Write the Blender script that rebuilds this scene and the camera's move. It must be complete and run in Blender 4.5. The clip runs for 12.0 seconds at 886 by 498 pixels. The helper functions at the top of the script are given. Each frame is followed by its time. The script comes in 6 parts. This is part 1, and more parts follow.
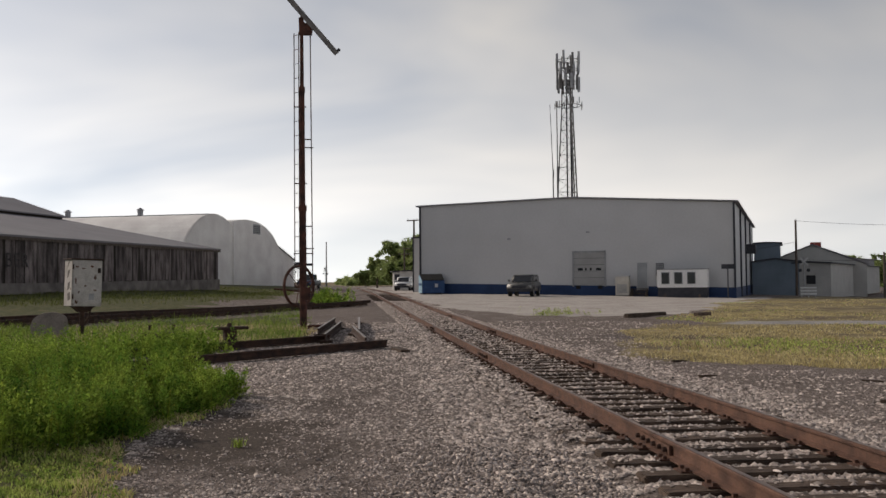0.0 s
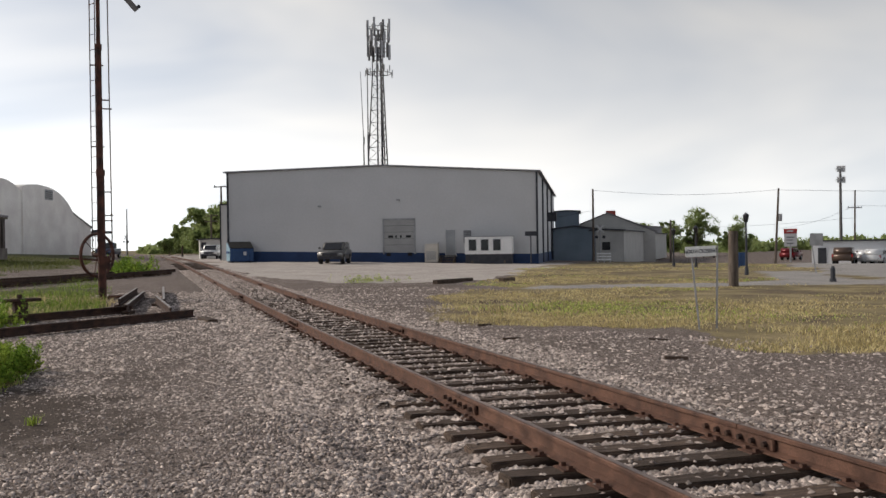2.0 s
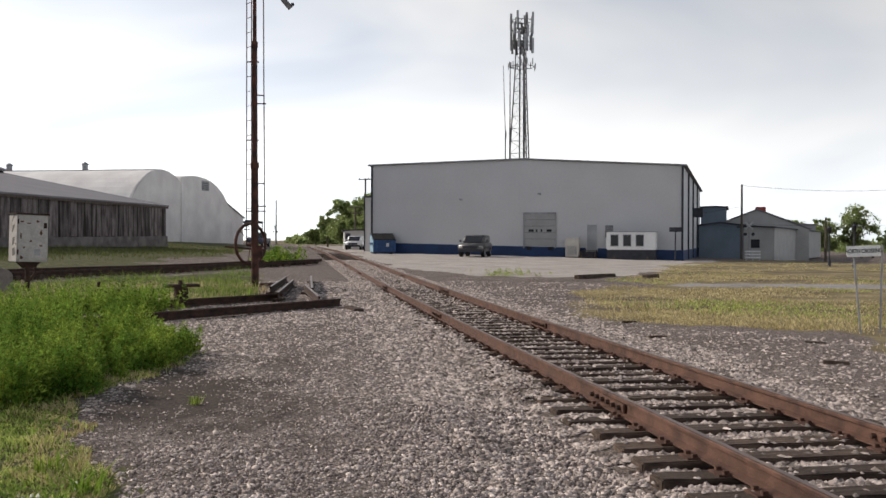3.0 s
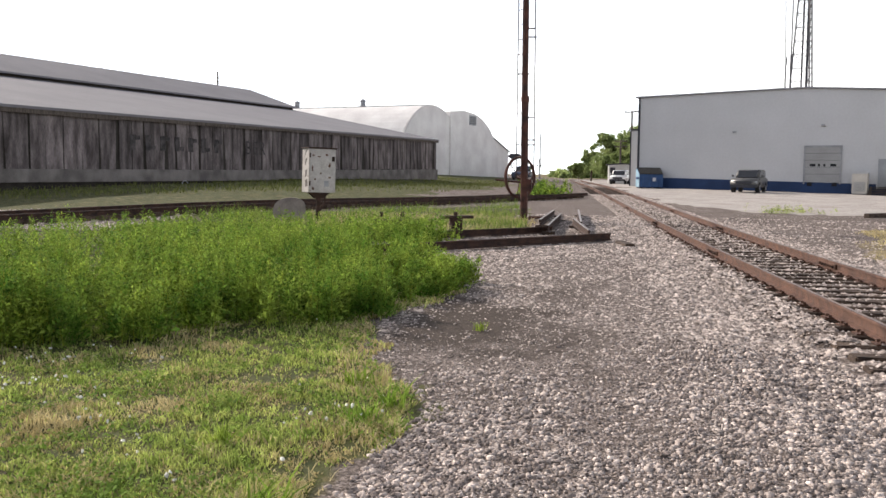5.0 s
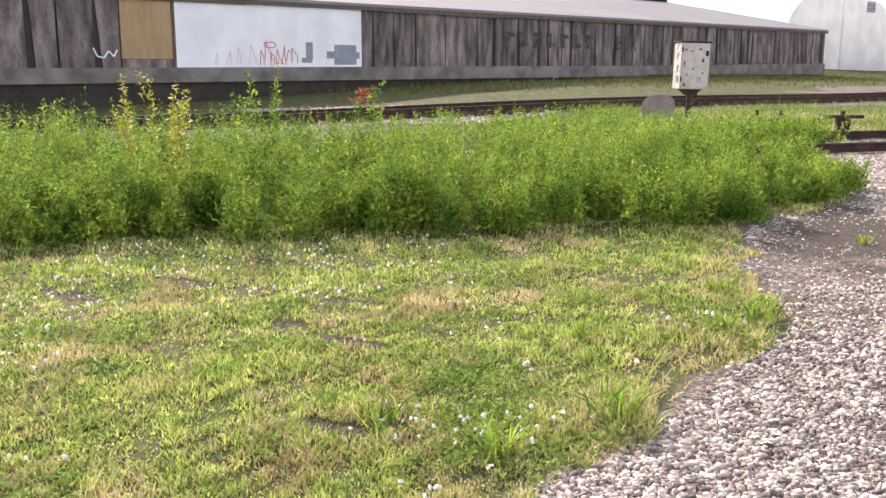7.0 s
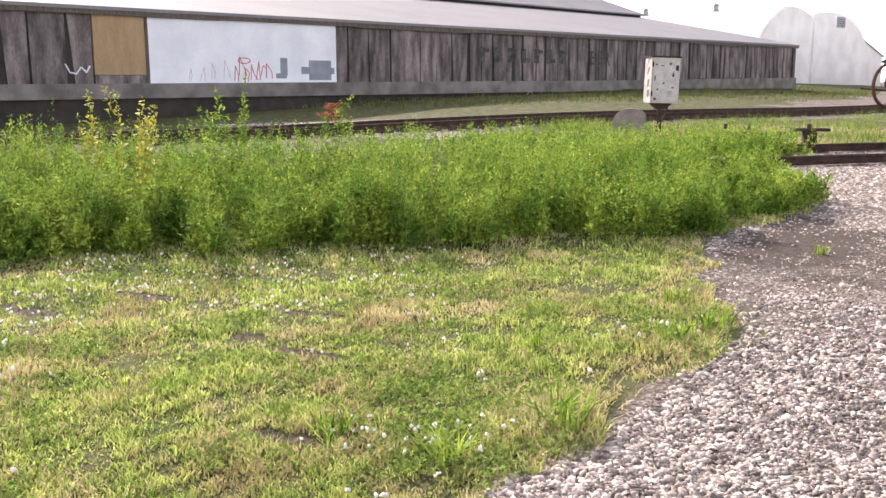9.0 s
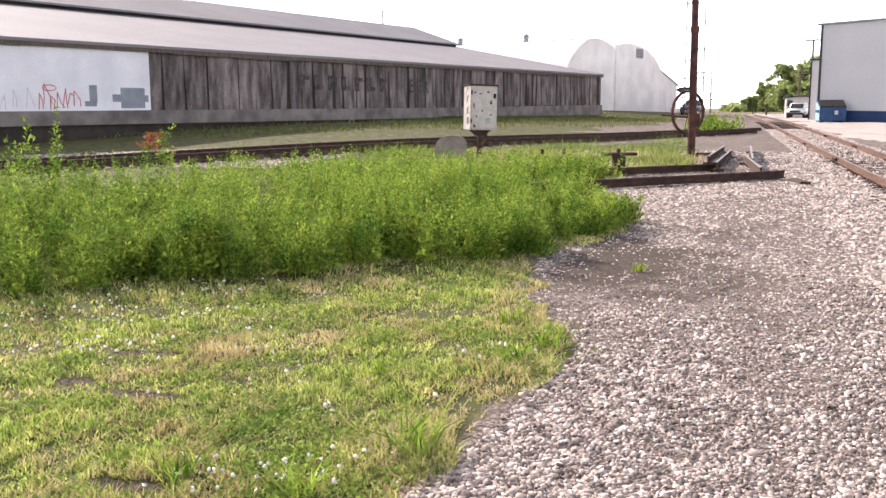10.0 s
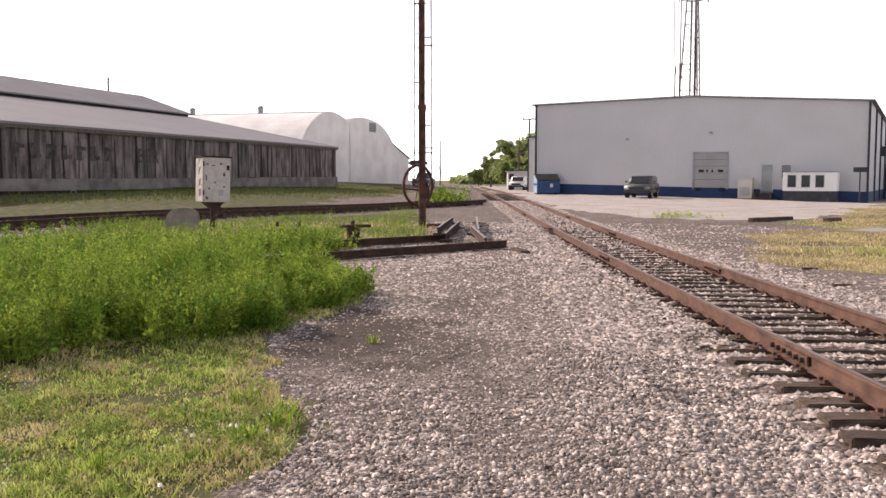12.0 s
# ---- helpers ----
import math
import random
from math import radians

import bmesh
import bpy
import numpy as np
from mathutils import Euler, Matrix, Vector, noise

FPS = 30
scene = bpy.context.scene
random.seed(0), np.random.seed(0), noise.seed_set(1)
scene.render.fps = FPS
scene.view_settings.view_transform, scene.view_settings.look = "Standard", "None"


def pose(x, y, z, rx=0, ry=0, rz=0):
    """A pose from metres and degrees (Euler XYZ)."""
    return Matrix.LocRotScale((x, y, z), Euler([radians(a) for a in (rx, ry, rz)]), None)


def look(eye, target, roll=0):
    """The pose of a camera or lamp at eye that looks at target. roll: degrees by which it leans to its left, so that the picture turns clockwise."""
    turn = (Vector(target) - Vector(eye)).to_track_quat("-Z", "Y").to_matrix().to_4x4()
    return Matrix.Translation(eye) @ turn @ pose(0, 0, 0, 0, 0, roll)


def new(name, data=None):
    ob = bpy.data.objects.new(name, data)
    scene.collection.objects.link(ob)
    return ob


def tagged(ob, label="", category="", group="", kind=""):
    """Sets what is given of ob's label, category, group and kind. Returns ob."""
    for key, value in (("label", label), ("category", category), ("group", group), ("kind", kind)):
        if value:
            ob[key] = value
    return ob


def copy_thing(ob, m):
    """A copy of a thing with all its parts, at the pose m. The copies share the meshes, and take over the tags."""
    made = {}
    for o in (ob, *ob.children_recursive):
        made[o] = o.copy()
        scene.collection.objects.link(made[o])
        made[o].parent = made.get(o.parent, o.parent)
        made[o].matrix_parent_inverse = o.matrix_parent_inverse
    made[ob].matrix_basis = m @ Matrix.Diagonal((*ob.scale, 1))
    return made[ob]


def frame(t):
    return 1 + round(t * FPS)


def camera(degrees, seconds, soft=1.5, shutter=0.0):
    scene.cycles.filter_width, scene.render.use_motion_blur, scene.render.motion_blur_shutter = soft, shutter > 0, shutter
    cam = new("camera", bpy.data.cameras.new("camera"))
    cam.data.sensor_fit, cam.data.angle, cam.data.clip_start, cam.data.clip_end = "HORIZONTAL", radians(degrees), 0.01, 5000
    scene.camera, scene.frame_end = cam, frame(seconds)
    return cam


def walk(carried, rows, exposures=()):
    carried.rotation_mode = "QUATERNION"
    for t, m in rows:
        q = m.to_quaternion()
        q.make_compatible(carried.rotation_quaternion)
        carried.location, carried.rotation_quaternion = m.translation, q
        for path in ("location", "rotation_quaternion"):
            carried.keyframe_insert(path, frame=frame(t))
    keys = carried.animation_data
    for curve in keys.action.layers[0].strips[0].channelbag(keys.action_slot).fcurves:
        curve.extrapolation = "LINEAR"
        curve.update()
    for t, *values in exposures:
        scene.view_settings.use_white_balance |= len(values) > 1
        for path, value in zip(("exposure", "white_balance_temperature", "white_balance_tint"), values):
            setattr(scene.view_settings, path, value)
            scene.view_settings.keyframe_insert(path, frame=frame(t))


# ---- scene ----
cam = camera(51.08, 12.0)
PATH = [
    (0.0, pose(0.173, 0.003, 1.597, 91.98, 0.56, -5.60)),
    (0.5, pose(0.167, -0.032, 1.599, 91.20, 0.73, -9.13)),
    (1.0, pose(0.175, -0.026, 1.594, 90.79, 0.67, -12.75)),
    (1.5, pose(0.176, -0.046, 1.596, 90.30, 0.98, -15.79)),
    (2.0, pose(0.166, -0.048, 1.595, 89.83, 0.82, -17.25)),
    (2.5, pose(0.138, -0.020, 1.597, 89.62, 0.12, -14.47)),
    (3.0, pose(0.080, -0.008, 1.596, 89.49, -0.13, -8.67)),
    (3.2, pose(0.060, 0.000, 1.595, 89.50, -0.04, -7.16)),
    (4.0, pose(-0.040, -0.015, 1.592, 88.75, -0.15, -0.75)),
    (4.8, pose(-0.115, -0.030, 1.590, 86.70, -0.30, 5.80)),
    (5.0, pose(-0.124, -0.034, 1.587, 85.34, -0.46, 7.41)),
    (5.5, pose(-0.174, -0.009, 1.608, 80.80, -0.73, 10.87)),
    (6.0, pose(-0.141, -0.021, 1.620, 79.17, 0.04, 16.88)),
    (6.5, pose(-0.145, 0.052, 1.597, 78.82, -0.72, 23.56)),
    (7.0, pose(-0.140, 0.048, 1.591, 78.93, -0.01, 29.74)),
    (7.2, pose(-0.132, 0.046, 1.592, 78.66, 0.30, 33.12)),
    (7.5, pose(-0.110, 0.048, 1.590, 78.62, 0.35, 36.30)),
    (7.9, pose(-0.070, 0.052, 1.588, 78.80, 0.35, 37.95)),
    (8.4, pose(-0.020, 0.056, 1.586, 79.20, 0.30, 35.35)),
    (8.8, pose(0.005, 0.059, 1.585, 79.62, 0.20, 30.85)),
    (9.0, pose(0.003, 0.059, 1.585, 79.84, 0.14, 28.37)),
    (9.5, pose(-0.044, 0.040, 1.588, 80.57, 0.11, 22.07)),
    (10.0, pose(-0.081, 0.018, 1.595, 81.45, 0.26, 17.40)),
    (10.5, pose(-0.094, 0.007, 1.594, 82.52, -0.01, 11.65)),
    (11.0, pose(-0.077, 0.008, 1.603, 83.37, -0.14, 7.99)),
    (11.5, pose(-0.041, 0.007, 1.621, 84.45, -0.33, 4.37)),
    (12.0, pose(-0.017, 0.001, 1.638, 85.77, -0.15, 1.34)),
]
EXPOSURES = [(0.0, -1.12, 6650, 13), (1.0, -0.97, 6600, 12), (2.0, -0.80, 6500, 12), (3.0, -0.64, 6400, 12), (5.0, 0.0, 6400, 13), (5.5, 0.42, 6420, 15), (6.0, 0.64, 6450, 15), (7.0, 0.88, 6450, 16), (9.0, 0.88, 6450, 18), (10.5, 0.58, 6600, 20), (12.0, 0.08, 6800, 22)]
walk(cam, PATH, EXPOSURES)

# ---- light: low sun from the left and ahead, hazy sky ----
SUN_AZ, SUN_EL = radians(-58), radians(29)      # azimuth from +y towards +x
world = bpy.data.worlds.new("sky")
scene.world = world
world.use_nodes = True
wn, wl = world.node_tree.nodes, world.node_tree.links
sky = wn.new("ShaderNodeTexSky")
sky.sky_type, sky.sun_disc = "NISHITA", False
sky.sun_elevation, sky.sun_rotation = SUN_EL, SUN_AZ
sky.dust_density, sky.air_density, sky.ozone_density = 0.6, 1.0, 1.5
back = wn["Background"]
back.inputs["Strength"].default_value = 0.16
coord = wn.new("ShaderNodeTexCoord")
stretch = wn.new("ShaderNodeMapping")
stretch.inputs["Scale"].default_value = (1.0, 1.0, 3.2)
stretch.inputs["Rotation"].default_value = (0.12, 0.0, 0.3)
clouds = wn.new("ShaderNodeTexNoise")
clouds.inputs["Scale"].default_value, clouds.inputs["Detail"].default_value = 1.5, 4.0
clouds.inputs["Distortion"].default_value = 0.4
ramp = wn.new("ShaderNodeValToRGB")
ramp.color_ramp.elements[0].position, ramp.color_ramp.elements[1].position = 0.40, 0.74
ramp.color_ramp.elements[0].color, ramp.color_ramp.elements[1].color = (0.36, 0.36, 0.36, 1), (0.95, 0.95, 0.95, 1)
blend = wn.new("ShaderNodeMixRGB")
veil = wn.new("ShaderNodeRGBToBW")
thick = wn.new("ShaderNodeVectorMath")
thick.operation = "SCALE"
thick.inputs[0].default_value = (3.0, 2.95, 2.78)
wl.new(sky.outputs["Color"], veil.inputs["Color"])
wl.new(veil.outputs["Val"], thick.inputs["Scale"])
wl.new(thick.outputs["Vector"], blend.inputs["Color2"])
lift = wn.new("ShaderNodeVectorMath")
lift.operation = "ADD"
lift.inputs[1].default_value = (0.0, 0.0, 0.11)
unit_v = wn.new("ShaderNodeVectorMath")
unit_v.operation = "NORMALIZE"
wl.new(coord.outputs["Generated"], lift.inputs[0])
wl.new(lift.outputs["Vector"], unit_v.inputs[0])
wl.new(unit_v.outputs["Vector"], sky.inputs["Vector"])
wl.new(coord.outputs["Generated"], stretch.inputs["Vector"])
wl.new(stretch.outputs["Vector"], clouds.inputs["Vector"])
wl.new(clouds.outputs["Fac"], ramp.inputs["Fac"])
wl.new(ramp.outputs["Color"], blend.inputs["Fac"])
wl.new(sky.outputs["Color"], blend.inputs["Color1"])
# haze: paler and brighter towards the horizon
height_of, haze, hazed = wn.new("ShaderNodeSeparateXYZ"), wn.new("ShaderNodeMapRange"), wn.new("ShaderNodeVectorMath")
hazed.operation = "SCALE"
haze.inputs["From Min"].default_value, haze.inputs["From Max"].default_value = 0.0, 0.75
haze.inputs["To Min"].default_value, haze.inputs["To Max"].default_value = 1.2, 1.05
wl.new(coord.outputs["Generated"], height_of.inputs[0])
wl.new(height_of.outputs["Z"], haze.inputs["Value"])
wl.new(blend.outputs["Color"], hazed.inputs[0])
wl.new(haze.outputs["Result"], hazed.inputs["Scale"])
wl.new(hazed.outputs["Vector"], back.inputs["Color"])
sun = new("sun", bpy.data.lights.new("sun", "SUN"))
sun.data.energy, sun.data.angle, sun.data.color = 5.0, radians(0.8), (1.0, 0.90, 0.76)
sun_to = Vector((math.sin(SUN_AZ) * math.cos(SUN_EL), math.cos(SUN_AZ) * math.cos(SUN_EL), math.sin(SUN_EL)))
sun.matrix_world = look(sun_to * 100, (0, 0, 0))


# ---- materials ----
def mat(name, a, b, scale=6.0, rough=0.8, bump=0.15, metal=0.0, fine=60.0, spread=0.25, stretched=None, island=0.0, spec=0.3, c=None, through_light=0.0):
    """Two colours mixed by coarse stains and fine grain, with relief; island: brightness spread from piece to piece."""
    m = bpy.data.materials.new(name)
    m.use_nodes = True
    n, l = m.node_tree.nodes, m.node_tree.links
    shade = n["Principled BSDF"]
    shade.inputs["Metallic"].default_value = metal
    shade.inputs["Specular IOR Level"].default_value = spec
    tc = n.new("ShaderNodeTexCoord")
    mp = n.new("ShaderNodeMapping")
    mp.inputs["Scale"].default_value = stretched or (1, 1, 1)
    l.new(tc.outputs["Object"], mp.inputs["Vector"])
    big, small = n.new("ShaderNodeTexNoise"), n.new("ShaderNodeTexNoise")
    for node, s in ((big, scale), (small, fine)):
        node.inputs["Scale"].default_value, node.inputs["Detail"].default_value = s, 5.0
        l.new(mp.outputs["Vector"], node.inputs["Vector"])
    r = n.new("ShaderNodeValToRGB")
    r.color_ramp.elements[0].position, r.color_ramp.elements[1].position = 0.35, 0.65
    r.color_ramp.elements[0].color, r.color_ramp.elements[1].color = (*a, 1), (*b, 1)
    if c:
        e = r.color_ramp.elements.new(0.74)
        e.color = (*c, 1)
    l.new(big.outputs["Fac"], r.inputs["Fac"])
    grain = n.new("ShaderNodeMapRange")
    grain.inputs["From Min"].default_value, grain.inputs["From Max"].default_value = 0.25, 0.75
    grain.inputs["To Min"].default_value, grain.inputs["To Max"].default_value = 1 - spread, 1 + spread
    l.new(small.outputs["Fac"], grain.inputs["Value"])
    value = grain.outputs["Result"]
    if island:
        geo, obi = n.new("ShaderNodeNewGeometry"), n.new("ShaderNodeObjectInfo")
        add = n.new("ShaderNodeMath")
        add.operation = "ADD"
        l.new(geo.outputs["Random Per Island"], add.inputs[0])
        l.new(obi.outputs["Random"], add.inputs[1])
        fr = n.new("ShaderNodeMath")
        fr.operation = "FRACT"
        l.new(add.outputs[0], fr.inputs[0])
        iv = n.new("ShaderNodeMapRange")
        iv.inputs["To Min"].default_value, iv.inputs["To Max"].default_value = 1 - island, 1 + island
        l.new(fr.outputs[0], iv.inputs["Value"])
        mul = n.new("ShaderNodeMath")
        mul.operation = "MULTIPLY"
        l.new(value, mul.inputs[0])
        l.new(iv.outputs["Result"], mul.inputs[1])
        value = mul.outputs[0]
    vm = n.new("ShaderNodeVectorMath")
    vm.operation = "SCALE"
    l.new(r.outputs["Color"], vm.inputs[0])
    l.new(value, vm.inputs["Scale"])
    l.new(vm.outputs["Vector"], shade.inputs["Base Color"])
    rr = n.new("ShaderNodeMapRange")
    rr.inputs["To Min"].default_value, rr.inputs["To Max"].default_value = max(0.05, rough - 0.12), min(1.0, rough + 0.12)
    l.new(big.outputs["Fac"], rr.inputs["Value"])
    l.new(rr.outputs["Result"], shade.inputs["Roughness"])
    if bump:
        bp = n.new("ShaderNodeBump")
        bp.inputs["Strength"].default_value, bp.inputs["Distance"].default_value = bump, 0.02
        l.new(small.outputs["Fac"], bp.inputs["Height"])
        l.new(bp.outputs["Normal"], shade.inputs["Normal"])
    if through_light:
        tr, ad = n.new("ShaderNodeBsdfTranslucent"), n.new("ShaderNodeMixShader")
        ad.inputs["Fac"].default_value = through_light
        l.new(vm.outputs["Vector"], tr.inputs["Color"])
        l.new(shade.outputs["BSDF"], ad.inputs[1])
        l.new(tr.outputs["BSDF"], ad.inputs[2])
        l.new(ad.outputs["Shader"], n["Material Output"].inputs["Surface"])
    return m


RUST = mat("rusted_rail_steel", (0.070, 0.037, 0.027), (0.150, 0.080, 0.056), 5, 0.72, 0.3, 0.25, 90, 0.35)
RAIL_TOP = mat("worn_rail_head", (0.13, 0.085, 0.065), (0.25, 0.18, 0.14), 3, 0.45, 0.1, 0.6, 60, 0.2)
OLD_RAIL = mat("dark_old_rail", (0.028, 0.017, 0.014), (0.075, 0.040, 0.028), 5, 0.8, 0.3, 0.15, 60, 0.3)
TIE = mat("creosoted_tie", (0.045, 0.030, 0.023), (0.125, 0.088, 0.066), 4, 0.9, 0.5, 0, 40, 0.4, (1, 6, 6), 0.3)
STONE = mat("ballast_limestone", (0.22, 0.178, 0.158), (0.56, 0.478, 0.43), 9, 0.9, 0.4, 0, 70, 0.25, None, 0.62)
WOOD = mat("weathered_board", (0.058, 0.046, 0.044), (0.205, 0.172, 0.166), 1.3, 0.9, 0.4, 0, 12, 0.35, (1.8, 1.8, 0.45), 0.34)
CONCRETE = mat("old_concrete", (0.11, 0.097, 0.09), (0.22, 0.197, 0.182), 1.0, 0.9, 0.4, 0, 25, 0.2)
ROOF = mat("grey_metal_roof", (0.185, 0.172, 0.185), (0.225, 0.212, 0.222), 0.25, 0.8, 0.05, 0.0, 5, 0.06)
WHITE = mat("white_metal_siding", (0.49, 0.487, 0.49), (0.53, 0.525, 0.53), 0.3, 0.6, 0.05, 0, 6, 0.04)
QUON = mat("white_quonset_paint", (0.66, 0.62, 0.60), (0.80, 0.77, 0.74), 0.35, 0.6, 0.1, 0, 5, 0.06)
BLUE = mat("navy_painted_siding", (0.012, 0.03, 0.085), (0.02, 0.045, 0.12), 0.6, 0.6, 0.05, 0, 10, 0.1)
SLATE = mat("slate_blue_siding", (0.13, 0.17, 0.21), (0.17, 0.21, 0.26), 0.5, 0.6, 0.05, 0, 8, 0.06)
TRIM = mat("dark_trim", (0.03, 0.032, 0.04), (0.05, 0.05, 0.06), 3, 0.6, 0.05)
MAST = mat("rusty_black_mast", (0.035, 0.018, 0.015), (0.12, 0.048, 0.035), 4, 0.7, 0.3, 0.2, 50, 0.3)
WHITEP = mat("white_chipped_paint", (0.40, 0.365, 0.34), (0.52, 0.485, 0.46), 4, 0.75, 0.2, 0, 26, 0.16, None, 0, 0.3, (0.16, 0.09, 0.05))
GREYM = mat("galvanised_steel", (0.24, 0.24, 0.25), (0.36, 0.36, 0.37), 3, 0.5, 0.1, 0.5, 40, 0.1)
PANEL = mat("white_plywood_panel", (0.66, 0.66, 0.70), (0.76, 0.76, 0.79), 0.8, 0.7, 0.1, 0, 12, 0.04)
PLY = mat("raw_plywood", (0.30, 0.20, 0.11), (0.38, 0.26, 0.15), 1.0, 0.8, 0.2, 0, 12, 0.12, (3, 3, 0.6))
GLASS = mat("dark_window_glass", (0.012, 0.013, 0.015), (0.02, 0.02, 0.024), 2, 0.08, 0, 0, 5, 0.05, None, 0, 0.5)
TYRE = mat("tyre_rubber", (0.015, 0.015, 0.015), (0.025, 0.025, 0.025), 8, 0.85, 0.1)
WEED = mat("weed_leaf", (0.11, 0.215, 0.03), (0.33, 0.42, 0.07), 2.6, 0.85, 0, 0, 10, 0.2, None, 0.6, 0.06, None, 0.34)
GRASS = mat("lawn_blade", (0.24, 0.34, 0.07), (0.50, 0.53, 0.165), 5.0, 0.85, 0, 0, 14, 0.25, None, 0.55, 0.10, (0.50, 0.40, 0.18), 0.4)
DRY = mat("dry_grass_blade", (0.42, 0.34, 0.16), (0.64, 0.54, 0.29), 1.5, 0.7, 0, 0, 12, 0.2, None, 0.3, 0.3, None, 0.3)
# verge blades: the shed's shade is put into this darker green
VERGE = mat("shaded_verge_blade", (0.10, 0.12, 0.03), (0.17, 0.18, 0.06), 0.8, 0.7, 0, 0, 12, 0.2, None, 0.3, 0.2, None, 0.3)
LEAF = mat("tree_leaf", (0.20, 0.26, 0.09), (0.34, 0.39, 0.16), 0.4, 0.7, 0, 0, 5, 0.25, None, 0.35, 0.2, None, 0.5)
BARK = mat("bark", (0.07, 0.055, 0.04), (0.13, 0.10, 0.08), 4, 0.95, 0.5)
POLE = mat("weathered_pole_wood", (0.07, 0.055, 0.045), (0.15, 0.12, 0.10), 3, 0.9, 0.4, 0, 30, 0.3, (4, 4, 0.4))


# ---- small builders ----
def part(name, bm, material, parent=None, label="", smooth=False):
    me = bpy.data.meshes.new(name)
    bm.to_mesh(me)
    bm.free()
    me.materials.append(material)
    if smooth:
        me.polygons.foreach_set("use_smooth", [True] * len(me.polygons))
    ob = new(name, me)
    ob.parent = parent
    if label:
        ob["label"] = label
    return ob


def thing(name, x, y, z, turn, label, category, group="", kind=""):
    ob = new(name)
    ob.matrix_world = pose(x, y, z, 0, 0, turn)
    return tagged(ob, label, category, group, kind)


def bx(bm, x0, x1, y0, y1, z0, z1, m=None):
    vs = [bm.verts.new((x, y, z)) for z in (z0, z1) for x, y in ((x0, y0), (x1, y0), (x1, y1), (x0, y1))]
    for f in ((3, 2, 1, 0), (4, 5, 6, 7), (0, 1, 5, 4), (1, 2, 6, 5), (2, 3, 7, 6), (3, 0, 4, 7)):
        bm.faces.new([vs[i] for i in f])
    if m:
        bmesh.ops.transform(bm, matrix=m, verts=vs)
    return vs


def box(x0, x1, y0, y1, z0, z1, bevel=0.0, m=None):
    bm = bmesh.new()
    bx(bm, x0, x1, y0, y1, z0, z1, m)
    if bevel:
        bmesh.ops.bevel(bm, geom=bm.edges[:], offset=bevel, segments=2, affect="EDGES")
    return bm


def rod(bm, p, q, r0, r1=None, n=8):
    p, q = Vector(p), Vector(q)
    r1 = r0 if r1 is None else r1
    z = (q - p).normalized()
    x = z.orthogonal().normalized()
    y = z.cross(x)
    rings = [[bm.verts.new(c + (x * math.cos(a) + y * math.sin(a)) * r) for a in (2 * math.pi * i / n for i in range(n))] for c, r in ((p, r0), (q, r1))]
    for i in range(n):
        bm.faces.new((rings[0][i], rings[0][(i + 1) % n], rings[1][(i + 1) % n], rings[1][i]))
    bm.faces.new(rings[0][::-1])
    bm.faces.new(rings[1])


def rods(*list_of):
    bm = bmesh.new()
    for a in list_of:
        rod(bm, *a)
    return bm


def prism(profile, d0, d1, axis="y"):
    """Extrudes a closed outline of (a, z) pairs: along y with a as x, or along x with a as y."""
    bm = bmesh.new()
    ends = [[bm.verts.new((a, d, z) if axis == "y" else (d, a, z)) for a, z in profile] for d in (d0, d1)]
    n = len(profile)
    for i in range(n):
        bm.faces.new((ends[0][i], ends[0][(i + 1) % n], ends[1][(i + 1) % n], ends[1][i]))
    bm.faces.new(ends[0][::-1])
    bm.faces.new(ends[1])
    bmesh.ops.recalc_face_normals(bm, faces=bm.faces)
    return bm


def torus(bm, centre, major, minor, normal_axis="x", n=28, k=8):
    rings = []
    for i in range(n):
        a = 2 * math.pi * i / n
        ring = []
        for j in range(k):
            b = 2 * math.pi * j / k
            r, h = major + minor * math.cos(b), minor * math.sin(b)
            p = (h, r * math.cos(a), r * math.sin(a)) if normal_axis == "x" else (r * math.cos(a), h, r * math.sin(a)) if normal_axis == "y" else (r * math.cos(a), r * math.sin(a), h)
            ring.append(bm.verts.new(Vector(centre) + Vector(p)))
        rings.append(ring)
    for i in range(n):
        for j in range(k):
            bm.faces.new((rings[i][j], rings[(i + 1) % n][j], rings[(i + 1) % n][(j + 1) % k], rings[i][(j + 1) % k]))


def arrays(name, verts, tris, material, label, category, kind="stuff", smooth=False):
    """One mesh from numpy arrays."""
    me = bpy.data.meshes.new(name)
    verts, tris = np.asarray(verts, np.float32).reshape(-1, 3), np.asarray(tris, np.int32).reshape(-1, 3)
    me.vertices.add(len(verts))
    me.vertices.foreach_set("co", verts.ravel())
    me.loops.add(tris.size)
    me.loops.foreach_set("vertex_index", tris.ravel())
    me.polygons.add(len(tris))
    me.polygons.foreach_set("loop_start", np.arange(0, tris.size, 3, dtype=np.int32))
    me.update(calc_edges=True)
    me.materials.append(material)
    if smooth:
        me.polygons.foreach_set("use_smooth", [True] * len(tris))
    return tagged(new(name, me), label, category, "", kind)


# ---- the lie of the land ----
def track_x(y):
    return 3.70 - 0.0145 * (y - 8)


def step(t):
    t = np.clip(t, 0, 1)
    return t * t * (3 - 2 * t)


def land(x, y):
    """Height of the ground: level near the camera, rising gently ahead and to the left."""
    ahead = 0.5 * step((y - 12) / 75) * (1 - step((x - 8) / 30))
    west = 0.6 * step((-x - 4) / 15) * step((y - 18) / 30) + 0.4 * step((-x + 2) / 12) * step((y - 90) / 18)
    return ahead + west - 0.95 * step((x - 32) / 40) * step((y - 36) / 50)


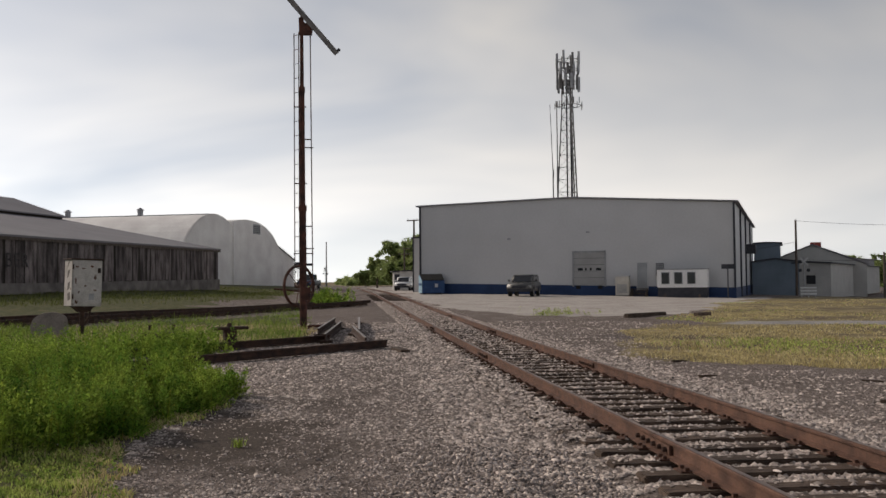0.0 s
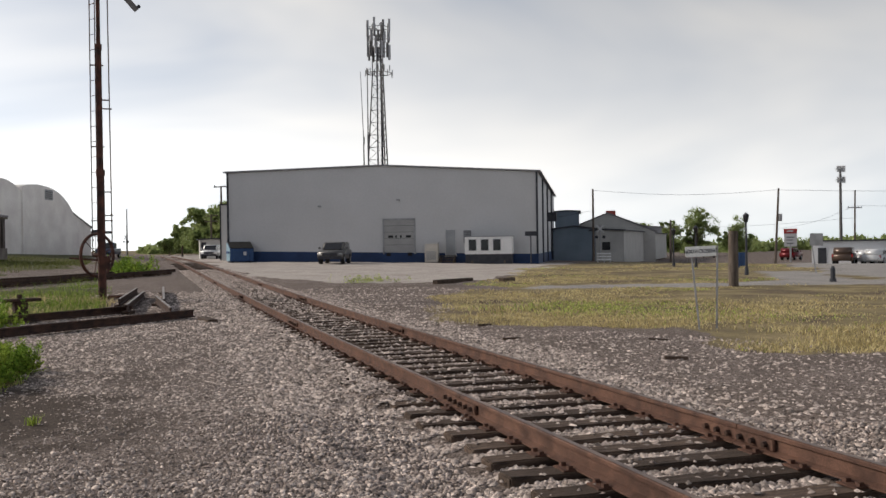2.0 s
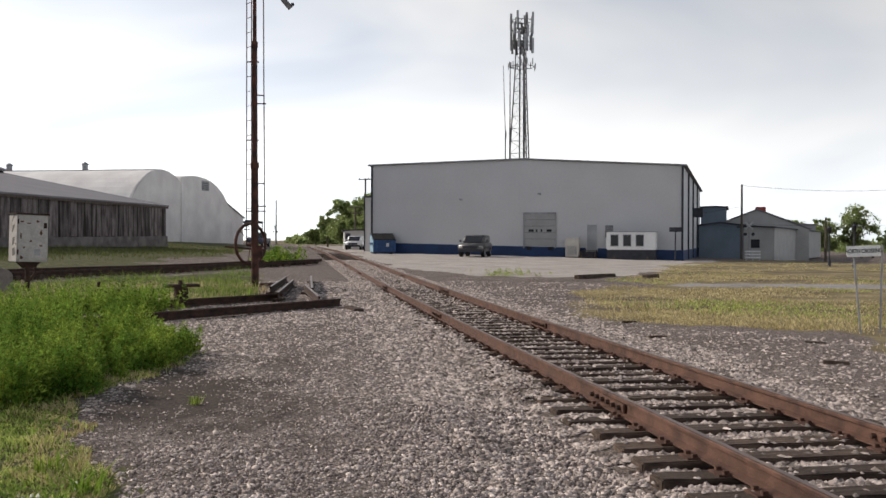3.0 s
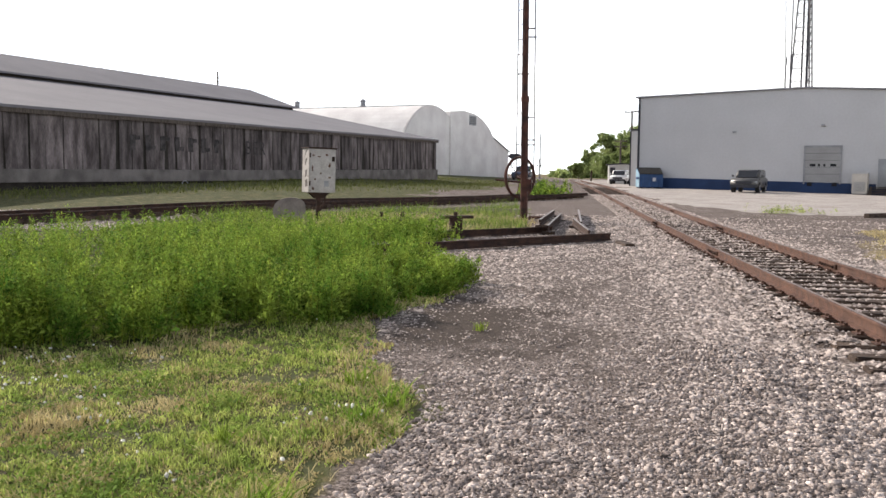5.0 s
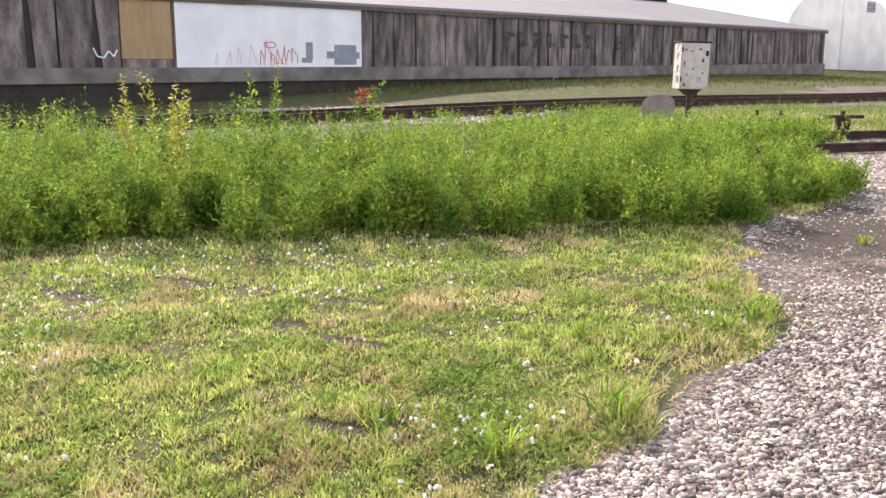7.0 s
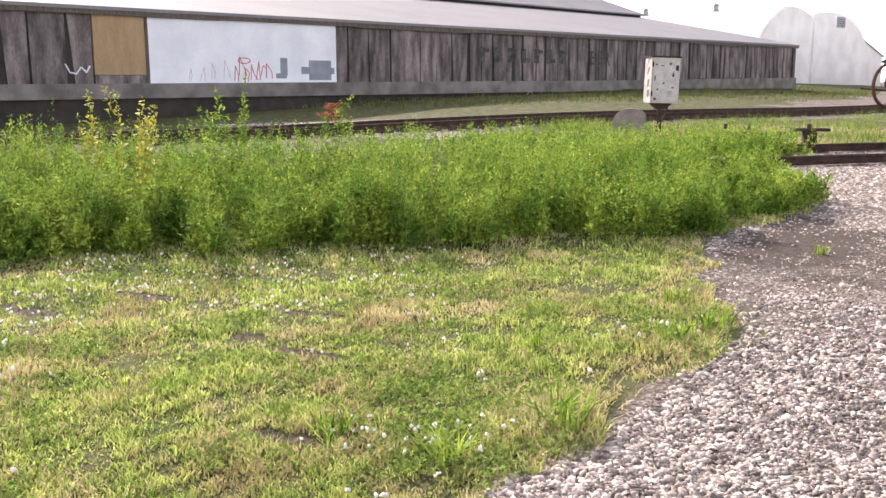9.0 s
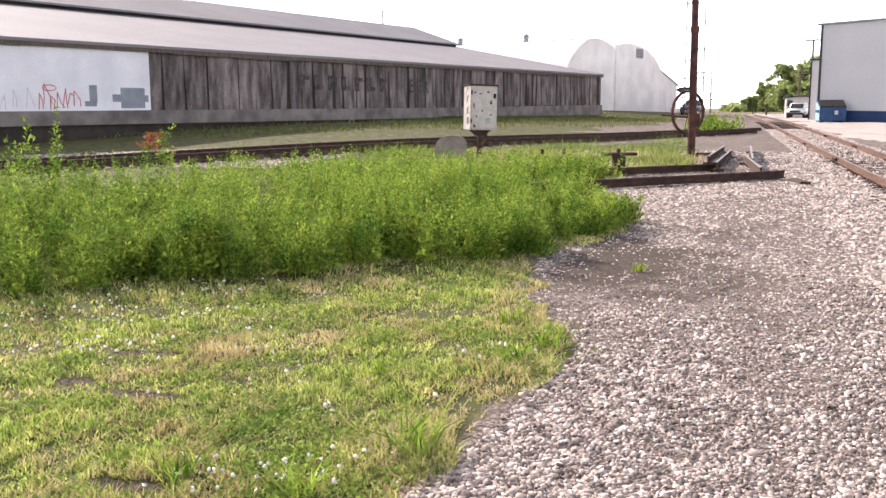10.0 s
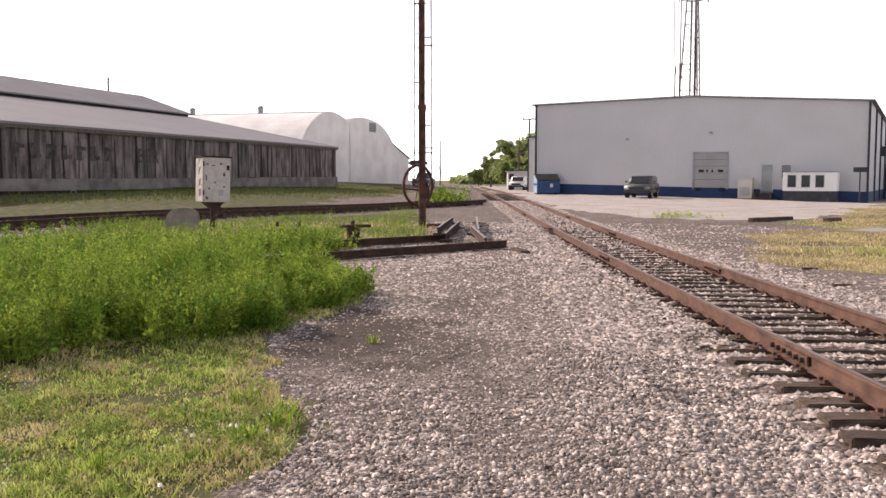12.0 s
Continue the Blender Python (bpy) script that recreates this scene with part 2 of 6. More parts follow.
def bed(x, y):
    """How far the ballast lies below the tops of the ties."""
    t = np.abs(x - track_x(y))
    return -0.02 * np.exp(-((t / 1.35) ** 8)) - 0.075 * np.exp(-(((t - 1.7) / 0.42) ** 4)) * (0.2 + 0.8 * np.exp(-(((y - 5.5) / 4.0) ** 2)))


def wobble(px, py, scale, seed):
    """Smooth value noise in -1..1 from a few crossed sines."""
    r = np.random.default_rng(seed)
    out = np.zeros(np.shape(px))
    for k in range(6):
        a, ph, s = r.uniform(0, 6.28), r.uniform(0, 6.28), scale * r.uniform(0.6, 1.9)
        out += np.sin((px * math.cos(a) + py * math.sin(a)) * s + ph)
    return out / 3.2


def surface(x, y):
    """The ground as it lies, with its small bumps and the ballast bed."""
    return land(x, y) + 0.010 * wobble(x, y, 5.0, 5) + 0.02 * wobble(x, y, 1.1, 6) * step(np.abs(x - track_x(y)) - 1.6) + bed(x, y)


def z_at(x, y):
    return float(land(np.float64(x), np.float64(y)))


def inside(px, py, poly):
    """For arrays: is the point in the polygon?"""
    hit = np.zeros(px.shape, bool)
    n = len(poly)
    for i in range(n):
        (x0, y0), (x1, y1) = poly[i], poly[(i + 1) % n]
        cross = (y0 > py) != (y1 > py)
        hit ^= cross & (px < (x1 - x0) * (py - y0) / ((y1 - y0) or 1e-9) + x0)
    return hit


LAWN = [(-60, -20), (-1.9, -20), (-1.7, 2.0), (-1.45, 3.2), (-1.30, 3.9), (-1.28, 4.6), (-1.02, 5.4), (-1.10, 6.2), (-1.6, 7.3), (-2.1, 9.6), (-1.45, 12.0), (-1.5, 13.6), (-2.6, 16.0), (-4.0, 19.0), (-5.2, 22.5), (-60, 22.5)]
WEEDS = [(-40, 1.5), (-20, 1.7), (-9.4, 4.6), (-7.4, 5.5), (-6.1, 6.2), (-4.9, 7.2), (-3.7, 8.3), (-2.2, 9.8), (-1.75, 11.5), (-1.55, 13.3), (-2.2, 15.0), (-3.2, 15.8), (-6, 14.6), (-9, 12.4), (-13, 10), (-22, 7), (-40, 4)]
STRIP = [(-1.9, 31.5), (-0.9, 29.0), (-1.0, 26.5), (-2.2, 23.5), (-5, 22.5), (-12, 22), (-12, 29), (-8, 34), (-5, 38), (-2.2, 41), (-1.2, 36)]
FIELD = [(6.2, 18.6), (7.4, 15.6), (9.0, 13.6), (9.6, 11.0), (12, 8), (20, 4), (60, -20), (200, -40), (200, 20), (24, 26), (30, 36), (46, 60), (60, 84), (44, 84), (31.5, 68), (22, 52), (17, 42), (12, 33), (8, 26)]
YARD = [(4.9, 44), (8.4, 37), (13.5, 37.6), (19, 46), (28, 62), (33, 72), (34, 160), (3, 200), (2.6, 120)]
ROAD = [(24, 25.6), (60, 19), (200, 0), (200, 90), (70, 92), (58, 80), (46, 60), (31, 38)]
SHEDSIDE = [(-20.3 + 0.483 * al - 0.876 * of, 15.0 + 0.876 * al + 0.483 * of) for al, of in ((-30, 2.0), (36, 2.0), (36, 12.0), (-30, 12.0))]


def soil_and_shadow(x, y):
    """Dark fines and the weeds' painted shadow beside the bank, fading out over the gravel."""
    core = np.exp(-(((x + 1.2) / 0.85) ** 2 + ((y - 9.6) / 2.9) ** 2))
    trail = 0.36 * np.exp(-(((x - 0.1 + 0.03 * (y - 8)) / 0.55) ** 2 + ((y - 11.0) / 5.5) ** 4))
    return np.clip(0.92 * core + trail + 0.22 * wobble(x, y, 2.6, 54) * (core + trail > 0.08), 0, 1)


DRIVE = [(12.3, 30.0), (19.3, 28.2), (25.0, 27.2), (33.0, 41.0), (31.0, 43.0), (24.0, 31.2), (21.0, 30.6), (13.9, 31.8)]
BACK_GRASS = [(-80, -10), (-29.4, -3.6), (-24.0, 20.0), (-19.4, 36.5), (-15.5, 41), (-8, 56), (-5, 75), (-7, 130), (-80, 160)]


# ---- ground: one sheet to the horizon ----
def spaced(lo, hi, fine_lo, fine_hi, d, grow):
    mid = list(np.arange(fine_lo, fine_hi + d / 2, d))
    up, s = [], d
    while (up[-1] if up else mid[-1]) < hi:
        s *= grow
        up.append((up[-1] if up else mid[-1]) + s)
    down, s = [], d
    while (down[-1] if down else mid[0]) > lo:
        s *= grow
        down.append((down[-1] if down else mid[0]) - s)
    return np.array(down[::-1] + mid + up)


gx, gy = spaced(-2500, 2500, -10, 14, 0.22, 1.06), spaced(-300, 3000, -2, 30, 0.22, 1.045)
GX, GY = np.meshgrid(gx, gy)
rng = np.random.default_rng(4)


jx = GX + 0.18 * wobble(GX, GY, 3.0, 1) + 0.02 * np.abs(GY) * wobble(GX, GY, 0.4, 2)
jy = GY + 0.18 * wobble(GX, GY, 3.0, 3) + 0.02 * np.abs(GY) * wobble(GX, GY, 0.4, 4)
GZ = surface(GX, GY)
ny, nx = GX.shape
ids = np.arange(ny * nx).reshape(ny, nx)
quads = np.stack([ids[:-1, :-1], ids[:-1, 1:], ids[1:, 1:], ids[1:, :-1]], -1).reshape(-1, 4)
gm = bpy.data.meshes.new("ground")
gm.from_pydata(np.stack([GX, GY, GZ], -1).reshape(-1, 3).tolist(), [], quads.tolist())
gm.polygons.foreach_set("use_smooth", [True] * len(gm.polygons))
for key, mask in (
    ("lawn", inside(jx, jy, LAWN) | inside(jx, jy, STRIP) | inside(jx, jy, BACK_GRASS) | inside(jx, jy, SHEDSIDE)),
    ("field", (inside(jx + 0.9 * wobble(GX, GY, 0.9, 12), jy + 1.2 * wobble(GX, GY, 0.7, 53), FIELD) & ~inside(GX, GY, DRIVE)) | ((GY > 230) | (GX < -90) | (GX > 230))),
    ("yard", inside(jx, jy, YARD)),
    ("road", inside(jx, jy, ROAD) | inside(GX, GY, DRIVE)),
    ("soil", soil_and_shadow(GX, GY)),
):
    at_ = gm.attributes.new(key, "FLOAT", "POINT")
    at_.data.foreach_set("value", mask.astype(np.float32).ravel())

ground_mat = bpy.data.materials.new("ground_surface")
ground_mat.use_nodes = True
n, l = ground_mat.node_tree.nodes, ground_mat.node_tree.links
shade = n["Principled BSDF"]
shade.inputs["Roughness"].default_value, shade.inputs["Specular IOR Level"].default_value = 0.95, 0.15
tc = n.new("ShaderNodeTexCoord")


def noise_node(scale, detail=6.0):
    node = n.new("ShaderNodeTexNoise")
    node.inputs["Scale"].default_value, node.inputs["Detail"].default_value = scale, detail
    l.new(tc.outputs["Object"], node.inputs["Vector"])
    return node


def ramp_node(src, stops):
    r = n.new("ShaderNodeValToRGB")
    while len(r.color_ramp.elements) < len(stops):
        r.color_ramp.elements.new(0.5)
    for e, (p, c) in zip(r.color_ramp.elements, stops):
        e.position, e.color = p, (*c, 1)
    l.new(src, r.inputs["Fac"])
    return r.outputs["Color"]


def over(below, above, fac):
    m = n.new("ShaderNodeMixRGB")
    l.new(below, m.inputs["Color1"])
    l.new(above, m.inputs["Color2"])
    l.new(fac, m.inputs["Fac"])
    return m.outputs["Color"]


def mask_of(key, rough_edge):
    a = n.new("ShaderNodeAttribute")
    a.attribute_name = key
    s, g = n.new("ShaderNodeMath"), n.new("ShaderNodeMapRange")
    s.operation = "ADD"
    l.new(a.outputs["Fac"], s.inputs[0])
    l.new(rough_edge.outputs["Fac"], s.inputs[1])
    g.inputs["From Min"].default_value, g.inputs["From Max"].default_value = 0.85, 1.15
    l.new(s.outputs[0], g.inputs["Value"])
    return g.outputs["Result"]


stones = n.new("ShaderNodeTexVoronoi")
stones.inputs["Scale"].default_value, stones.inputs["Randomness"].default_value = 62.0, 1.0
l.new(tc.outputs["Object"], stones.inputs["Vector"])
patch, coarse, fine = noise_node(0.55), noise_node(3.0), noise_node(45.0, 8.0)
sep = n.new("ShaderNodeSeparateColor")
l.new(stones.outputs["Color"], sep.inputs["Color"])
gravel = ramp_node(sep.outputs[0], [(0.0, (0.05, 0.038, 0.032)), (0.5, (0.145, 0.115, 0.10)), (1.0, (0.36, 0.30, 0.27))])
cinder = ramp_node(fine.outputs["Fac"], [(0.3, (0.06, 0.046, 0.039)), (0.7, (0.165, 0.132, 0.114))])
cinder_mask = ramp_node(patch.outputs["Fac"], [(0.46, (0, 0, 0)), (0.62, (0.55, 0.55, 0.55))])
base = over(gravel, cinder, cinder_mask)
lawn = ramp_node(coarse.outputs["Fac"], [(0.35, (0.05, 0.06, 0.02)), (0.55, (0.085, 0.085, 0.032)), (0.7, (0.15, 0.12, 0.06))])
field = ramp_node(patch.outputs["Fac"], [(0.35, (0.13, 0.098, 0.068)), (0.5, (0.21, 0.17, 0.09)), (0.65, (0.30, 0.24, 0.135))])
yard = ramp_node(patch.outputs["Fac"], [(0.3, (0.34, 0.30, 0.275)), (0.7, (0.46, 0.42, 0.385))])
road = ramp_node(patch.outputs["Fac"], [(0.3, (0.25, 0.235, 0.225)), (0.7, (0.34, 0.32, 0.30))])
# dark soil tone that also carries the shadow of the weed bank
soil = ramp_node(fine.outputs["Fac"], [(0.3, (0.04, 0.03, 0.025)), (0.7, (0.105, 0.082, 0.068))])
base = over(base, soil, mask_of("soil", coarse))
base = over(base, yard, mask_of("yard", coarse))
base = over(base, road, mask_of("road", coarse))
base = over(base, field, mask_of("field", coarse))
base = over(base, lawn, mask_of("lawn", coarse))
grainy = n.new("ShaderNodeMapRange")
grainy.inputs["From Min"].default_value, grainy.inputs["From Max"].default_value = 0.33, 0.67
grainy.inputs["To Min"].default_value, grainy.inputs["To Max"].default_value = 0.65, 1.35
mottle = n.new("ShaderNodeMath")
mottle.operation = "ADD"
half_fine, half_mid = n.new("ShaderNodeMath"), n.new("ShaderNodeMath")
for node, source in ((half_fine, fine), (half_mid, noise_node(9.0, 5.0))):
    node.operation = "MULTIPLY"
    node.inputs[1].default_value = 0.5
    l.new(source.outputs["Fac"], node.inputs[0])
l.new(half_fine.outputs[0], mottle.inputs[0])
l.new(half_mid.outputs[0], mottle.inputs[1])
l.new(mottle.outputs[0], grainy.inputs["Value"])
sc = n.new("ShaderNodeVectorMath")
sc.operation = "SCALE"
l.new(base, sc.inputs[0])
l.new(grainy.outputs["Result"], sc.inputs["Scale"])
l.new(sc.outputs["Vector"], shade.inputs["Base Color"])
bp = n.new("ShaderNodeBump")
bp.inputs["Strength"].default_value, bp.inputs["Distance"].default_value = 0.45, 0.015
l.new(stones.outputs["Distance"], bp.inputs["Height"])
l.new(bp.outputs["Normal"], shade.inputs["Normal"])
gm.materials.append(ground_mat)
tagged(new("ground", gm), "grey limestone gravel ground with mown lawn and dry grass", "ground", kind="structure")

# ---- main track ----
RAIL_LEN, GAUGE, TIE_TOP = 10.06, 1.505, 0.035
rail_profile = [(-0.07, 0), (0.07, 0), (0.07, 0.012), (0.012, 0.03), (0.012, 0.108), (0.034, 0.118), (0.034, 0.142), (0.026, 0.150), (-0.026, 0.150), (-0.034, 0.142), (-0.034, 0.118), (-0.012, 0.108), (-0.012, 0.03), (-0.07, 0.012)]
track = tagged(new("main_track"), "rusty jointed railway track on weathered timber ties", "railway track", kind="structure")


def rail_mesh(x_of, y0, y1, top):
    """A rail along y that follows the land."""
    ys = np.arange(y0, y1, 2.5).tolist() + [y1]
    bm = bmesh.new()
    rings = [[bm.verts.new((x_of(y) + a, y, z_at(x_of(y), y) + top + z)) for a, z in rail_profile] for y in ys]
    k = len(rail_profile)
    for r0, r1 in zip(rings, rings[1:]):
        for i in range(k):
            bm.faces.new((r0[i], r0[(i + 1) % k], r1[(i + 1) % k], r1[i]))
    bm.faces.new(rings[0])
    bm.faces.new(rings[-1][::-1])
    bmesh.ops.recalc_face_normals(bm, faces=bm.faces)
    return bm


def head_strip(x_of, y0, y1, top):
    ys = np.arange(y0, y1, 2.5).tolist() + [y1]
    bm = bmesh.new()
    rows = [[bm.verts.new((x_of(y) + a, y, z_at(x_of(y), y) + top + 0.1525)) for a in (-0.022, 0.022)] for y in ys]
    for r0, r1 in zip(rows, rows[1:]):
        bm.faces.new((r0[0], r0[1], r1[1], r1[0]))
    return bm


for side, first in ((-1, 8.33), (1, 6.14)):
    def rail_x(y, s=side):
        return track_x(y) + s * GAUGE / 2
    for k in range(-2, 14):
        y0, y1 = first + k * RAIL_LEN + 0.006, first + (k + 1) * RAIL_LEN - 0.006
        rail = part("rail", rail_mesh(rail_x, y0, y1, TIE_TOP), RUST, track)
        part("worn_head", head_strip(rail_x, y0, y1, TIE_TOP), RAIL_TOP, rail, "smooth worn running surface")
        if k < -1 or k > 6:
            continue
        zj = z_at(rail_x(y0), y0) + TIE_TOP
        for face in (-1, 1):
            x = rail_x(y0) + face * 0.026
            bar = part("joint_bar", box(x - 0.014, x + 0.014, y0 - 0.46, y0 + 0.46, zj + 0.028, zj + 0.112, 0.006), RUST, track)
            for i in range(6):
                yb = y0 - 0.38 + i * 0.152
                part("bolt", rods(((x + face * 0.012, yb, zj + 0.068), (x + face * 0.05, yb, zj + 0.068), 0.026, 0.022, 6)), OLD_RAIL, bar)

tie_shapes = []
for k in range(5):
    bm = box(-1.29, 1.29, -0.115, 0.115, -0.17, 0.0, 0.012)
    bmesh.ops.subdivide_edges(bm, edges=[e for e in bm.edges if e.calc_length() > 1.0], cuts=9)
    for v in bm.verts:
        v.co += Vector((0, 0.012 * noise.noise(v.co * 3 + Vector((k * 9, 0, 0))), 0.009 * noise.noise(v.co * 4 + Vector((0, k * 7, 0)))))
    me = bpy.data.meshes.new("tie")
    bm.to_mesh(me)
    bm.free()
    me.materials.append(TIE)
    tie_shapes.append(me)
plate_bm = box(-0.16, 0.16, -0.09, 0.09, 0.0, 0.014, 0.004)
for dx, dy in ((-0.10, 0.06), (0.10, -0.06), (-0.10, -0.06), (0.10, 0.06)):
    bx(plate_bm, dx - 0.018, dx + 0.018, dy - 0.018, dy + 0.018, 0.012, 0.04)
plate_me = bpy.data.meshes.new("tie_plate")
plate_bm.to_mesh(plate_me)
plate_bm.free()
plate_me.materials.append(RUST)
y = -3.0
tie_no = 0
tie_ys = []
while y < 78:
    tie = new("tie", tie_shapes[tie_no % 5])
    tie_ys.append(y)
    tie.parent = track
    slant = random.uniform(-2.0, 2.0)
    tie.matrix_world = pose(track_x(y) + random.uniform(-0.07, 0.07), y, z_at(track_x(y), y) + TIE_TOP - random.uniform(0, 0.012), 0, 0, slant)
    if y < 30:
        for s in (-1, 1):
            pl = new("tie_plate", plate_me)
            pl.parent = track
            pl.matrix_world = pose(track_x(y) + s * GAUGE / 2, y, z_at(track_x(y), y) + TIE_TOP - 0.006)
    y += 0.52 + random.uniform(-0.05, 0.05)
    tie_no += 1


# ---- loose and abandoned rails ----
def old_rail(p, q, height=0.0, name="old_rail", label="dark rusty abandoned rail lying on the ground", group=""):
    (x0, y0), (x1, y1) = p, q
    length = math.hypot(x1 - x0, y1 - y0)
    bm = prism([(a * 1.15, z * 1.15) for a, z in rail_profile], 0, length)
    bmesh.ops.subdivide_edges(bm, edges=[e for e in bm.edges if e.calc_length() > 0.9 * length], cuts=max(1, int(length / 3)))
    turn = math.atan2(-(x1 - x0), y1 - y0)
    c, s = math.cos(turn), math.sin(turn)
    for v in bm.verts:
        wx, wy = x0 + v.co.x * c - v.co.y * s, y0 + v.co.x * s + v.co.y * c
        v.co.z += z_at(wx, wy) + height
    ob = part(name, bm, OLD_RAIL)
    ob.matrix_world = pose(x0, y0, 0, 0, 0, math.degrees(turn))
    return tagged(ob, label, "rail", group)


old_rail((-6.5, 14.8), (0.98, 22.15), 0.02)
old_rail((-4.6, 20.3), (-0.42, 24.2), 0.03)
side_dir = Vector((18.2, 33.0)).normalized()
side_nrm = Vector((-side_dir.y, side_dir.x))
side_a = Vector((-20.3, 15.0)) - side_dir * 18
side_b = Vector((1.2, 52.6))
for off in (0.0, 1.5):
    a2, b2 = side_a + side_nrm * off, side_b + side_nrm * off
    old_rail((a2.x, a2.y), (b2.x, b2.y), 0.12, "siding_rail", "dark rusty rail of the abandoned siding", "siding rails")
siding = tagged(new("siding_bed"), "rotten timber ties under the abandoned siding", "railway ties", kind="structure")
length = (side_b - side_a).length
k = 0.3
while k < length:
    c = side_a + side_dir * k + side_nrm * 0.75
    tie = new("tie", tie_shapes[tie_no % 5])
    tie.parent = siding
    tie.matrix_world = pose(c.x, c.y, z_at(c.x, c.y) + 0.12, 0, 0, math.degrees(math.atan2(-side_dir.x, side_dir.y)) + random.uniform(-3, 3))
    k += 0.62 + random.uniform(-0.08, 0.08)
    tie_no += 1

# ---- warehouse ----
W_WIDE, W_DEEP, W_L, W_A, W_R = 26.3, 40.0, 8.08, 8.32, 7.52
warehouse = thing("warehouse", 6.1, 80.8, 0, -26.0, "long off-white metal warehouse with navy base band and low gable", "warehouse")


def roof_z(x):
    return W_L + (W_A - W_L) * x / 13.4 if x < 13.4 else W_A + (W_R - W_A) * (x - 13.4) / (W_WIDE - 13.4)


def band_z(x):
    return 1.43 - 0.55 * x / W_WIDE


part("wall", prism([(0, -0.6), (W_WIDE, -0.6), (W_WIDE, W_R), (13.4, W_A), (0, W_L)], 0.0, W_DEEP), WHITE, warehouse, "off-white ribbed metal wall")
x = 0.35
while x < W_WIDE - 0.2:
    part("wall_rib", box(x - 0.012, x + 0.012, -0.006, 0.01, band_z(x), roof_z(x) - 0.1), WHITE, warehouse)
    x += 0.914
part("base_band", prism([(-0.02, -0.6), (W_WIDE + 0.02, -0.6), (W_WIDE + 0.02, band_z(W_WIDE)), (-0.02, band_z(0))], -0.045, 0.1), BLUE, warehouse, "navy blue base band")
part("base_band", box(W_WIDE - 0.1, W_WIDE + 0.04, 0.12, W_DEEP, -0.6, band_z(W_WIDE)), BLUE, warehouse, "navy blue base band")
part("roof", prism([(-0.3, W_L), (13.4, W_A + 0.01), (W_WIDE + 0.3, W_R), (W_WIDE + 0.3, W_R + 0.12), (13.4, W_A + 0.13), (-0.3, W_L + 0.12)], -0.18, W_DEEP + 0.2), ROOF, warehouse, "grey metal roof")
for xa, xb, za, zb in ((-0.3, 13.4, W_L, W_A), (13.4, W_WIDE + 0.3, W_A, W_R)):
    part("eave_trim", prism([(xa, za + 0.03), (xb, zb + 0.03), (xb, zb + 0.125), (xa, za + 0.125)], -0.2, -0.184), GREYM, warehouse)
for x, top in ((-0.04, W_L), (W_WIDE - 0.12, W_R)):
    part("corner_trim", box(x, x + 0.16, -0.07, 0.1, band_z(x), top - 0.02), TRIM, warehouse)
for y, w in ((8.0, 0.12), (18.0, 0.12), (29.0, 0.12)):
    part("downpipe", box(W_WIDE + 0.0, W_WIDE + 0.14, y, y + w, 0.0, W_R - 0.05), TRIM, warehouse)
dock = part("dock_door", box(13.62, 16.12, -0.05, 0.03, 1.16, 3.80), mat("dock_door_paint", (0.29, 0.285, 0.28), (0.34, 0.335, 0.33), 0.8, 0.6, 0.05), warehouse, "grey sectional dock door")
for k in range(4):
    part("panel_joint", box(13.62, 16.12, -0.056, -0.048, 1.75 + k * 0.53, 1.77 + k * 0.53), TRIM, dock)
for x in (13.95, 14.55, 14.95, 15.45):
    part("door_window", box(x, x + (0.42 if x in (13.95, 15.45) else 0.14), -0.062, -0.05, 2.35, 2.55), GLASS, dock)
for x in (13.5, 16.12):
    part("dock_seal", box(x, x + 0.12, -0.1, 0.02, 1.0, 3.92), GREYM, dock)
part("dock_seal", box(13.5, 16.24, -0.1, 0.02, 3.80, 3.95), GREYM, dock)
for x in (13.8, 15.6):
    part("bumper", box(x, x + 0.35, -0.16, 0.0, 0.85, 1.12, 0.02), TYRE, dock)
entry = part("entry_door", box(18.78, 19.56, -0.05, 0.03, 0.72, 2.92), mat("entry_door_paint", (0.26, 0.27, 0.28), (0.32, 0.33, 0.34), 1, 0.5, 0.05), warehouse, "grey steel entry door")
part("door_frame", box(18.70, 18.775, -0.07, 0.03, 0.72, 3.0), WHITE, entry)
part("door_frame", box(19.565, 19.64, -0.07, 0.03, 0.72, 3.0), WHITE, entry)
part("door_handle", box(18.86, 18.92, -0.11, -0.05, 1.75, 1.85), GREYM, entry)
part("wall_vent", box(20.25, 20.86, -0.10, 0.02, 1.86, 2.86, 0.01), mat("vent_grille", (0.10, 0.10, 0.105), (0.15, 0.15, 0.155), 6, 0.6, 0.1), warehouse, "dark louvred vent")
for k in range(7):
    part("wall_vent_slat", box(20.29, 20.82, -0.12, -0.10, 1.92 + k * 0.13, 1.98 + k * 0.13), GREYM, warehouse)
part("wall_lamp", box(8.0, 8.25, -0.22, 0.0, 5.0, 5.15, 0.02), GREYM, warehouse)
part("wall_lamp", box(14.7, 14.95, -0.22, 0.0, 5.4, 5.55, 0.02), GREYM, warehouse)
part("side_unit", box(W_WIDE + 0.02, W_WIDE + 0.9, 20.0, 21.6, 4.0, 4.9, 0.03), TRIM, warehouse, "dark wall-hung heater")
# lower annex behind the rail-side corner
annex = thing("annex", 6.1, 80.8, 0, -26.0, "low white annex against the warehouse wall", "annex")
part("wall", box(-5.15, -0.02, 11.0, 30.0, -0.3, 5.9), WHITE, annex)
part("roof", prism([(-5.3, 5.9), (0.0, 6.1), (0.0, 6.22), (-5.3, 6.02)], 10.8, 30.2), TRIM, annex)
part("corner_trim", box(-5.19, -5.07, 10.94, 11.1, 0.3, 5.88), TRIM, annex)


